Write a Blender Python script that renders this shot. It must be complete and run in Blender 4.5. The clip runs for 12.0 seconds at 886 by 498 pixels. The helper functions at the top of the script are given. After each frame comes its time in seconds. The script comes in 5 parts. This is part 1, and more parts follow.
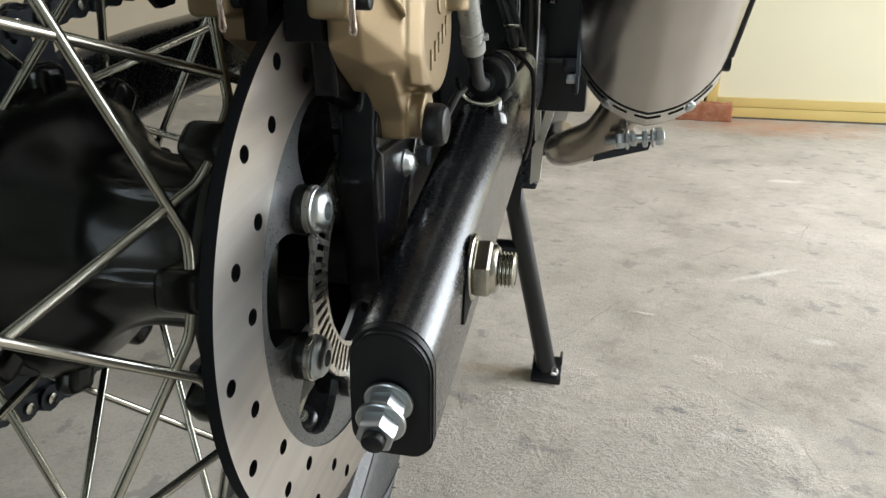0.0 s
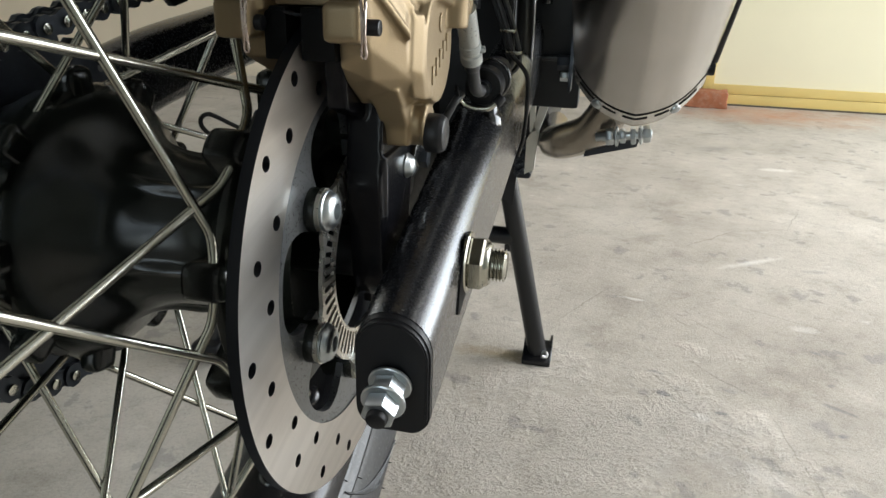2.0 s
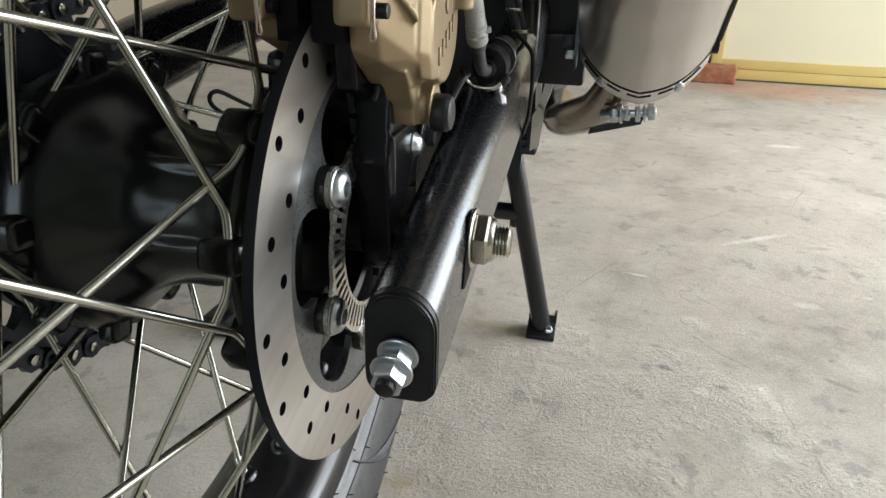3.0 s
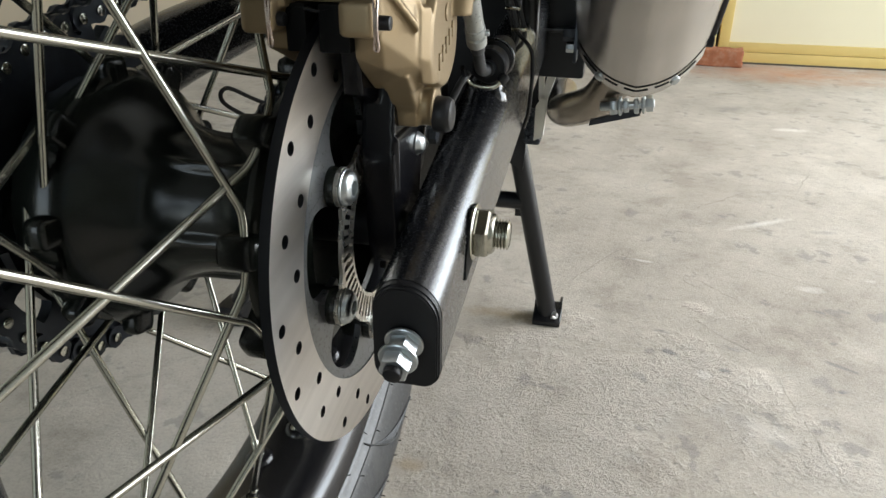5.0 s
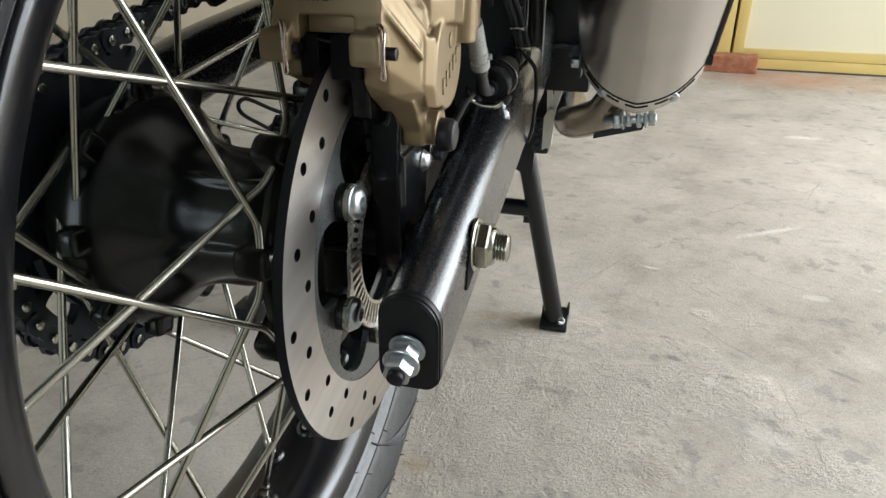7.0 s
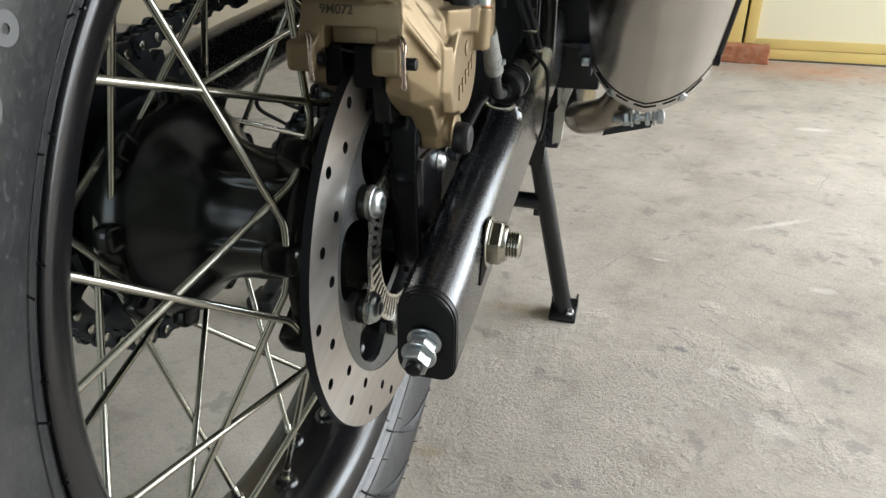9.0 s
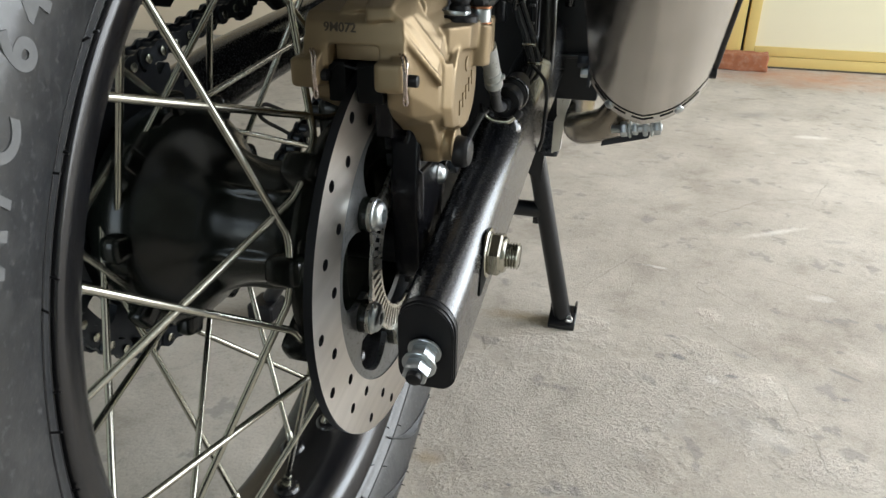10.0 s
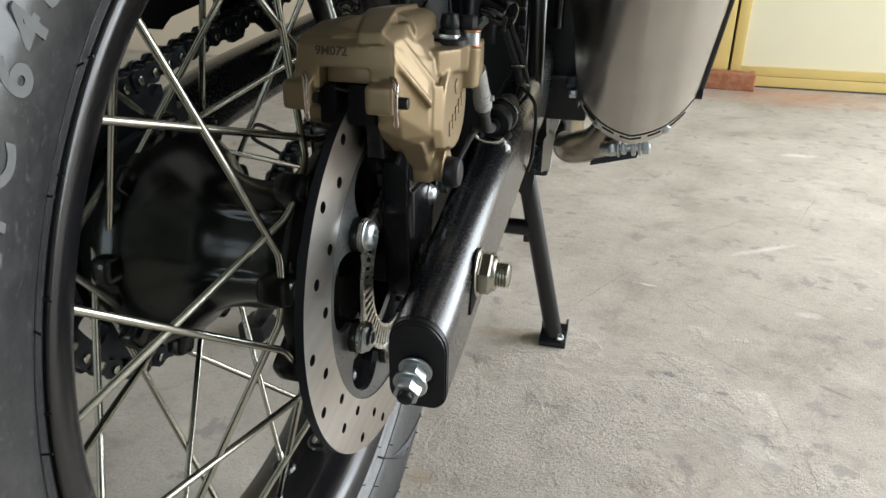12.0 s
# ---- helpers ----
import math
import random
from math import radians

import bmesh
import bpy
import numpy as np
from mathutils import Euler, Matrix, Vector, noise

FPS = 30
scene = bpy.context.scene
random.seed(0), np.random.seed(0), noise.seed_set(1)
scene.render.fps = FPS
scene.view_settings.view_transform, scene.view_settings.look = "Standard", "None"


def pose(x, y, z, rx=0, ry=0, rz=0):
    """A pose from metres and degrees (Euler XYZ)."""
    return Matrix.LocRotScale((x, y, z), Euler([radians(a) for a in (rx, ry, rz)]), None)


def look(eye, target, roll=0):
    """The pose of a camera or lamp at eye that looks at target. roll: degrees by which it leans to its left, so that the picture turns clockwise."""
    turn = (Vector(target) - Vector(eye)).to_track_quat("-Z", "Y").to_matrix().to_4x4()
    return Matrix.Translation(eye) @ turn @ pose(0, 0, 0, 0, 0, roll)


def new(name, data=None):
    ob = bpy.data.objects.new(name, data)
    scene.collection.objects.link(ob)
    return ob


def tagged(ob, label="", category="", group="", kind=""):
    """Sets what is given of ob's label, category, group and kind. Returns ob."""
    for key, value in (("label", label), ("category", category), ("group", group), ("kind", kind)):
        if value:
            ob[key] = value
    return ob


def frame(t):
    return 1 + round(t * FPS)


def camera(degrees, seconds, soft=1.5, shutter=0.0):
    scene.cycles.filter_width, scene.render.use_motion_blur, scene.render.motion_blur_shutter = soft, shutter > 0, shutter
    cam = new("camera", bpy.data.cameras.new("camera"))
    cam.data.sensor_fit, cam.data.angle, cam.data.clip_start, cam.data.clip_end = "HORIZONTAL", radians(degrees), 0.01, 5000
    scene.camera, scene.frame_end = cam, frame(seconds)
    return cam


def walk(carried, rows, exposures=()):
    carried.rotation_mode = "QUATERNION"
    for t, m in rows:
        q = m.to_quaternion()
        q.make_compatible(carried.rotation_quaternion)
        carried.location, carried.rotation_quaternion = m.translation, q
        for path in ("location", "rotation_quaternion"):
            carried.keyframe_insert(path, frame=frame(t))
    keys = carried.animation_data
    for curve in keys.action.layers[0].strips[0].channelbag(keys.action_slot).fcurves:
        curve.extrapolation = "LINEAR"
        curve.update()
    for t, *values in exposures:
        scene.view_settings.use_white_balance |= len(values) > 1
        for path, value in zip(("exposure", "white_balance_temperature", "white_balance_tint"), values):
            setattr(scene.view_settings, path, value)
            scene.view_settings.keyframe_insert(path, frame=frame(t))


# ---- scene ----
cam = camera(63.75, 12.0)
# seconds, eye x, y, z, turn, tilt, roll
ROWS = [
    (0.0, 0.1121, -0.2963, 0.5062, 12.64, -19.65, 0.63),
    (0.5, 0.1142, -0.3016, 0.5122, 12.77, -20.07, 0.11),
    (1.0, 0.1161, -0.3087, 0.5180, 12.79, -20.27, 0.53),
    (1.5, 0.1163, -0.3162, 0.5206, 12.52, -20.58, 1.56),
    (2.0, 0.1164, -0.3216, 0.5238, 12.17, -21.25, 1.69),
    (2.5, 0.1177, -0.3271, 0.5253, 12.26, -22.21, 1.73),
    (3.0, 0.1184, -0.3313, 0.5281, 12.61, -23.22, 1.65),
    (5.0, 0.1253, -0.3477, 0.5398, 13.38, -24.33, 0.69),
    (5.5, 0.1286, -0.3531, 0.5452, 13.65, -23.72, 0.70),
    (6.0, 0.1315, -0.3581, 0.5497, 14.22, -23.46, 0.29),
    (6.5, 0.1345, -0.3620, 0.5521, 14.68, -23.82, 0.58),
    (7.0, 0.1355, -0.3648, 0.5545, 14.59, -24.21, 0.82),
    (9.0, 0.1362, -0.3814, 0.5672, 15.38, -25.13, 0.72),
    (9.5, 0.1365, -0.3849, 0.5702, 15.38, -25.02, 0.89),
    (10.0, 0.1374, -0.3868, 0.5737, 15.36, -24.73, 0.91),
    (10.5, 0.1360, -0.3879, 0.5754, 14.89, -24.17, 1.51),
    (11.0, 0.1374, -0.3896, 0.5769, 14.61, -23.60, 1.16),
    (11.5, 0.1385, -0.3896, 0.5768, 14.58, -23.43, 1.16),
    (12.0, 0.1386, -0.3893, 0.5759, 14.64, -23.27, 1.00),
]
walk(cam, [(t, pose(x, y, z, 90 + tilt, 0, turn) @ pose(0, 0, 0, 0, 0, roll)) for t, x, y, z, turn, tilt, roll in ROWS], exposures=[(0.0, 0.54), (12.0, 0.54)])

# ---- light ----
world = bpy.data.worlds.new("sky")
scene.world = world
world.use_nodes = True
wn = world.node_tree.nodes
sky = wn.new("ShaderNodeTexSky")
sky.sky_type, sky.sun_disc = "NISHITA", False
sky.sun_elevation, sky.sun_rotation = radians(48), radians(70)
sky.dust_density, sky.air_density = 2.0, 1.0
wn["Background"].inputs["Strength"].default_value = 0.15
world.node_tree.links.new(sky.outputs["Color"], wn["Background"].inputs["Color"])
sun = new("sun", bpy.data.lights.new("sun", "SUN"))
sun.data.energy, sun.data.angle, sun.data.color = 1.0, radians(15), (1.0, 0.98, 0.95)
sun.matrix_basis = look((6, 2.2, 7), (0, 0, 0))
opening = new("daylight_opening", bpy.data.lights.new("daylight_opening", "AREA"))
opening.data.shape, opening.data.size, opening.data.size_y = "RECTANGLE", 3.4, 2.2
opening.data.energy, opening.data.color = 101, (0.90, 0.965, 1.0)
opening.matrix_basis = look((3.2, 1.35, 1.4), (0, 0.9, 0.5))
doorway = new("daylight_doorway", bpy.data.lights.new("daylight_doorway", "AREA"))
doorway.data.shape, doorway.data.size, doorway.data.size_y = "RECTANGLE", 1.84, 2.1
doorway.data.energy, doorway.data.color = 70, (0.84, 0.92, 1.0)
doorway.matrix_basis = pose(3.40, 3.16, 1.10, -90)
# unseen fill lamp behind the camera, brightens rear faces and the floor below
rear_fill = new("rear_fill_lamp", bpy.data.lights.new("rear_fill_lamp", "AREA"))
rear_fill.data.shape, rear_fill.data.size, rear_fill.data.size_y = "RECTANGLE", 2.6, 2.2
rear_fill.data.energy, rear_fill.data.color = 38, (0.86, 0.97, 1.0)
rear_fill.matrix_basis = pose(-1.30, -4.06, 1.15, 90)


# ---- materials ----
def material(name, colour, rough=0.5, metal=0.0, vary=0.15, scale=40.0, bump=0.0, bump_scale=300.0, coat=0.0, rough_vary=0.1, detail=4.0, spec=0.5):
    """A principled surface with colour and gloss varied by two sizes of noise, and fine relief."""
    m = bpy.data.materials.new(name)
    m.use_nodes = True
    nt = m.node_tree
    n, link = nt.nodes, nt.links.new
    p = n["Principled BSDF"]
    tc = n.new("ShaderNodeTexCoord")
    big = n.new("ShaderNodeTexNoise")
    big.inputs["Scale"].default_value, big.inputs["Detail"].default_value = scale, detail
    link(tc.outputs["Object"], big.inputs["Vector"])
    fine = n.new("ShaderNodeTexNoise")
    fine.inputs["Scale"].default_value, fine.inputs["Detail"].default_value = bump_scale, 3.0
    link(tc.outputs["Object"], fine.inputs["Vector"])
    mix = n.new("ShaderNodeMix")
    mix.data_type, mix.blend_type = "RGBA", "MIX"
    mix.inputs["A"].default_value = (*[c * (1 - vary) for c in colour], 1)
    mix.inputs["B"].default_value = (*[min(1, c * (1 + vary)) for c in colour], 1)
    link(big.outputs["Fac"], mix.inputs["Factor"])
    link(mix.outputs["Result"], p.inputs["Base Color"])
    mr = n.new("ShaderNodeMapRange")
    mr.inputs["To Min"].default_value, mr.inputs["To Max"].default_value = max(0.02, rough - rough_vary), min(1, rough + rough_vary)
    link(fine.outputs["Fac"], mr.inputs["Value"])
    link(mr.outputs["Result"], p.inputs["Roughness"])
    p.inputs["Metallic"].default_value = metal
    p.inputs["Coat Weight"].default_value = coat
    p.inputs["Specular IOR Level"].default_value = spec
    p.inputs["Coat Roughness"].default_value = 0.12
    if bump:
        b = n.new("ShaderNodeBump")
        b.inputs["Strength"].default_value, b.inputs["Distance"].default_value = bump, 0.001
        link(fine.outputs["Fac"], b.inputs["Height"])
        link(b.outputs["Normal"], p.inputs["Normal"])
    return m


BLACK = material("black_paint", (0.006, 0.0065, 0.008), 0.30, 0, 0.3, 60, 0.015, 500, coat=0.1, rough_vary=0.05, spec=0.45)
ARM_PAINT = material("arm_paint", (0.006, 0.0065, 0.008), 0.27, 0, 0.3, 60, 0.006, 700, coat=0.55, rough_vary=0.02, spec=0.45)
RIM_PAINT = material("rim_paint", (0.005, 0.005, 0.006), 0.24, 0, 0.3, 60, 0.0, 120, rough_vary=0.03, spec=0.6)
FRAME_COAT = material("frame_coat", (0.010, 0.0095, 0.008), 0.34, 0, 0.2, 60, 0.01, 300, coat=0.25, rough_vary=0.05)
FRAME_GLOSS = material("frame_gloss", (0.008, 0.008, 0.008), 0.2, 0, 0.2, 60, 0.01, 300, coat=1.0, rough_vary=0.03)
BRACKET_PAINT = material("bracket_paint", (0.004, 0.004, 0.005), 0.20, 0, 0.25, 60, 0.03, 500, rough_vary=0.04, spec=0.18)
# dull black for pads and wire, also for slot shade and the gap filler
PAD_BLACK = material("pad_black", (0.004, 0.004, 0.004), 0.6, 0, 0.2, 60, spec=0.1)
PLATE_BLACK = material("plate_black", (0.009, 0.011, 0.013), 0.42, 0, 0.3, 60, 0.02, 300, spec=0.35)
BLACK_CAST = material("black_cast", (0.0055, 0.0068, 0.0052), 0.22, 0, 0.3, 40, 0.045, 650, spec=0.32, rough_vary=0.05)
PLASTIC = material("black_plastic", (0.005, 0.005, 0.006), 0.40, 0, 0.2, 50, 0.12, 1200, spec=0.28)
RUBBER = material("rubber", (0.008, 0.008, 0.009), 0.40, 0, 0.3, 60, 0.1, 900, spec=0.3)
CABLE = material("cable_sheath", (0.035, 0.036, 0.038), 0.38, 0, 0.3, 120, 0.15, 1400, spec=0.5)
TYRE_RUBBER = material("tyre_rubber", (0.017, 0.018, 0.020), 0.37, 0, 0.3, 35, 0.12, 320, spec=0.75)
GOLD = material("gold_anodised", (0.262, 0.195, 0.114), 0.46, 0.65, 0.10, 60, 0.08, 1500)
ZINC = material("zinc_plate", (0.46, 0.49, 0.50), 0.33, 1.0, 0.15, 120, 0.02, 500, rough_vary=0.05)
NICKEL = material("yellow_zinc", (0.42, 0.41, 0.35), 0.20, 1.0, 0.25, 150, 0.03, 500, rough_vary=0.05)
COPPERY = material("warm_wire", (0.46, 0.38, 0.34), 0.25, 1.0, 0.15, 150, 0.05, 600)
SPOKE = material("spoke_steel", (0.46, 0.45, 0.39), 0.24, 1.0, 0.12, 40, 0.0, 60, rough_vary=0.05)
STEEL = material("disc_steel", (0.62, 0.59, 0.555), 0.30, 1.0, 0.06, 25, rough_vary=0.05)
CARRIER = material("disc_carrier", (0.16, 0.165, 0.17), 0.30, 0.85, 0.15, 90, 0.02, 900)
RING = material("tone_ring", (0.66, 0.63, 0.57), 0.28, 1.0, 0.12, 90, 0.0, 200, rough_vary=0.04)
BRUSHED = material("muffler_steel", (0.48, 0.455, 0.42), 0.23, 1.0, 0.25, 14, 0.10, 28, rough_vary=0.08)
BAND = material("band_steel", (0.56, 0.54, 0.51), 0.22, 1.0, 0.2, 60, 0.05, 200)
BARE_WELD = material("bare_weld", (0.50, 0.50, 0.50), 0.4, 1.0, 0.3, 200, 0.2, 500)
PIPE = material("pipe_steel", (0.33, 0.29, 0.24), 0.26, 1.0, 0.35, 25, 0.012, 200, rough_vary=0.03)
ALLOY = material("cast_alloy", (0.62, 0.60, 0.54), 0.45, 0.4, 0.15, 60, 0.1, 300)
CHAIN = material("chain_steel", (0.035, 0.04, 0.048), 0.36, 0.7, 0.3, 150, 0.1, 800)
HOSE = material("hose_sleeve", (0.40, 0.41, 0.39), 0.3, 0.4, 0.2, 160, 0.15, 500)
BRICK = material("brick", (0.36, 0.13, 0.06), 0.85, 0, 0.35, 40, 0.8, 250)
YELLOW = material("yellow_paint", (0.72, 0.54, 0.19), 0.42, 0, 0.08, 8, 0.1, 150)
CREAM = material("cream_panel", (0.80, 0.73, 0.52), 0.35, 0, 0.05, 3, 0.05, 60)
PLASTER = material("plaster", (0.72, 0.60, 0.45), 0.9, 0, 0.06, 4, 0.3, 120)
LIME = material("lime_wash", (0.68, 0.70, 0.66), 0.9, 0, 0.06, 4, 0.3, 120)
SHEET = material("cement_sheet", (0.42, 0.41, 0.39), 0.9, 0, 0.15, 5, 0.2, 80)
LETTER = material("pale_rubber", (0.115, 0.117, 0.118), 0.7, 0, 0.25, 200)
COPPER = material("copper", (0.42, 0.20, 0.11), 0.4, 1.0, 0.2, 200)
DARK_INK = material("dark_ink", (0.05, 0.035, 0.02), 0.6, 0, 0.2, 200)


def dust(m, colour, scale, low, high):
    """Sparse dust specks lying on a paint."""
    n, link = m.node_tree.nodes, m.node_tree.links.new
    p = n["Principled BSDF"]
    tc = n.new("ShaderNodeTexCoord")
    t = n.new("ShaderNodeTexNoise")
    t.inputs["Scale"].default_value, t.inputs["Detail"].default_value = scale, 2.0
    link(tc.outputs["Object"], t.inputs["Vector"])
    r = n.new("ShaderNodeMapRange")
    r.inputs["From Min"].default_value, r.inputs["From Max"].default_value = low, high
    link(t.outputs["Fac"], r.inputs["Value"])
    x = n.new("ShaderNodeMix")
    x.data_type = "RGBA"
    old = p.inputs["Base Color"].links[0].from_socket
    link(r.outputs["Result"], x.inputs["Factor"])
    link(old, x.inputs["A"])
    x.inputs["B"].default_value = (*colour, 1)
    link(x.outputs["Result"], p.inputs["Base Color"])


ARM_PAINT.node_tree.nodes["Principled BSDF"].inputs["Coat Roughness"].default_value = 0.22
dust(ARM_PAINT, (0.08, 0.08, 0.09), 680, 0.68, 0.78)
dust(TYRE_RUBBER, (0.070, 0.072, 0.074), 420, 0.58, 0.78)
dust(TYRE_RUBBER, (0.040, 0.041, 0.042), 90, 0.50, 0.85)
dust(TYRE_RUBBER, (0.032, 0.033, 0.033), 48, 0.50, 0.68)
dust(BRICK, (0.42, 0.22, 0.14), 45, 0.48, 0.75)
dust(GOLD, (0.30, 0.22, 0.12), 90, 0.62, 0.85)


def brush_disc(m):
    n, link = m.node_tree.nodes, m.node_tree.links.new
    tc = n.new("ShaderNodeTexCoord")
    mp = n.new("ShaderNodeVectorMath")
    mp.operation = "MULTIPLY"
    mp.inputs[1].default_value = (0, 1, 1)
    ln = n.new("ShaderNodeVectorMath")
    ln.operation = "LENGTH"
    noise_tex = n.new("ShaderNodeTexNoise")
    noise_tex.noise_dimensions = "1D"
    noise_tex.inputs["Scale"].default_value = 1500
    link(tc.outputs["Object"], mp.inputs[0])
    link(mp.outputs[0], ln.inputs[0])
    link(ln.outputs["Value"], noise_tex.inputs["W"])
    b = n.new("ShaderNodeBump")
    b.inputs["Strength"].default_value, b.inputs["Distance"].default_value = 0.12, 0.0003
    link(noise_tex.outputs["Fac"], b.inputs["Height"])
    link(b.outputs["Normal"], n["Principled BSDF"].inputs["Normal"])
    # worn circles: broad paler and darker bands under the fine turning marks
    band = n.new("ShaderNodeTexNoise")
    band.noise_dimensions = "1D"
    band.inputs["Scale"].default_value, band.inputs["Detail"].default_value = 130, 6
    link(ln.outputs["Value"], band.inputs["W"])
    tone = n.new("ShaderNodeMapRange")
    tone.inputs["From Min"].default_value, tone.inputs["From Max"].default_value = 0.3, 0.7
    tone.inputs["To Min"].default_value, tone.inputs["To Max"].default_value = 0.93, 1.05
    link(band.outputs["Fac"], tone.inputs["Value"])
    worn = n.new("ShaderNodeVectorMath")
    worn.operation = "SCALE"
    link(n["Principled BSDF"].inputs["Base Color"].links[0].from_socket, worn.inputs[0])
    link(tone.outputs["Result"], worn.inputs["Scale"])
    link(worn.outputs[0], n["Principled BSDF"].inputs["Base Color"])
    n["Principled BSDF"].inputs["Anisotropic"].default_value = 0.75
    turn = n.new("ShaderNodeTangent")
    turn.direction_type, turn.axis = "RADIAL", "X"
    link(turn.outputs["Tangent"], n["Principled BSDF"].inputs["Tangent"])


brush_disc(STEEL)


OIL, PALE, DAMP = (0.21, 0.205, 0.20, 1), (0.72, 0.70, 0.66, 1), (0.36, 0.335, 0.30, 1)
MUD, CRACK_DIRT = (0.27, 0.20, 0.10, 1), (0.22, 0.20, 0.17, 1)
# x, y, half length, half width, turn, strength, softness, colour
STAINS = [
    (0.2408, 0.5542, 0.022, 0.013, -35, 0.84, 0.05, OIL), (0.3095, 0.5258, 0.017, 0.007, 5, 0.77, 0.05, OIL), (0.3276, 0.5848, 0.014, 0.008, -20, 0.63, 0.08, OIL),
    (0.3570, 0.3809, 0.017, 0.008, -15, 0.84, 0.05, OIL), (0.0489, 0.2282, 0.007, 0.006, 0, 0.84, 0.05, OIL), (0.4495, 0.5107, 0.006, 0.004, 0, 0.98, 0.05, OIL),
    (0.4709, 0.7325, 0.018, 0.010, -30, 0.63, 0.08, OIL), (0.2227, 0.6122, 0.015, 0.007, 10, 0.56, 0.08, OIL), (0.0916, 0.2298, 0.016, 0.010, -10, 0.49, 0.10, OIL),
    (0.4650, 0.5740, 0.042, 0.007, -28, 0.63, 0.10, OIL), (0.5569, 1.0843, 0.040, 0.014, 10, 0.42, 0.10, OIL), (0.4961, 2.1544, 0.110, 0.050, 20, 0.42, 0.15, OIL),
    (0.3081, 0.4255, 0.050, 0.030, -60, 0.30, 0.15, DAMP), (0.3452, 0.4022, 0.045, 0.030, -30, 0.28, 0.15, PALE),
    (0.4400, 1.1000, 0.115, 0.014, 35, 0.58, 0.16, PALE), (0.6454, 1.9140, 0.090, 0.030, 5, 0.52, 0.12, PALE), (0.4720, 0.8130, 0.036, 0.020, 10, 0.38, 0.10, PALE),
    (0.3050, 0.4150, 0.050, 0.075, 10, 0.40, 0.12, DAMP), (0.3560, 0.5050, 0.075, 0.035, 15, 0.30, 0.15, DAMP), (0.3560, 0.3800, 0.026, 0.014, -20, 0.75, 0.06, DAMP),
    (0.2313, 0.3868, 0.035, 0.042, 0, 0.40, 0.10, DAMP), (0.2826, 0.4300, 0.040, 0.020, 30, 0.35, 0.12, DAMP), (0.1862, 0.3200, 0.030, 0.012, -10, 0.45, 0.10, DAMP),
    (0.4164, 0.5373, 0.070, 0.030, -10, 0.30, 0.15, DAMP), (0.3320, 0.5866, 0.020, 0.010, 0, 0.60, 0.08, DAMP), (0.4509, 0.5127, 0.014, 0.009, 0, 0.70, 0.08, OIL),
    (0.2348, 0.6106, 0.018, 0.006, -20, 0.60, 0.06, OIL), (0.2802, 0.5089, 0.032, 0.016, 0, 0.36, 0.08, PALE), (0.2070, 0.8567, 0.040, 0.008, -10, 0.50, 0.10, PALE),
    (0.0000, 0.6020, 0.110, 0.022, 0, 0.55, 0.20, MUD), (-0.0500, 0.2450, 0.030, 0.020, 20, 0.45, 0.15, MUD),
]
# hairline cracks: from x, y to x, y
CRACKS = [
    (0.2150, 0.6230, 0.2656, 0.5504), (0.3720, 0.5300, 0.3904, 0.4299), (0.3904, 0.4299, 0.4018, 0.3505), (0.2627, 0.6784, 0.3202, 0.6107), (0.3202, 0.6107, 0.3554, 0.5800),
    (0.2890, 0.8049, 0.3525, 0.7414), (0.4367, 0.5981, 0.4894, 0.5575), (0.3794, 0.8765, 0.5104, 0.8166), (0.1577, 0.8844, 0.2256, 0.8313), (0.2653, 0.8067, 0.2868, 0.7754),
    (0.4368, 1.2913, 0.5570, 1.3404), (0.5570, 1.3404, 0.6100, 1.4900), (0.3100, 1.1500, 0.4368, 1.2913), (0.0868, 0.7460, 0.1577, 0.8844),
]


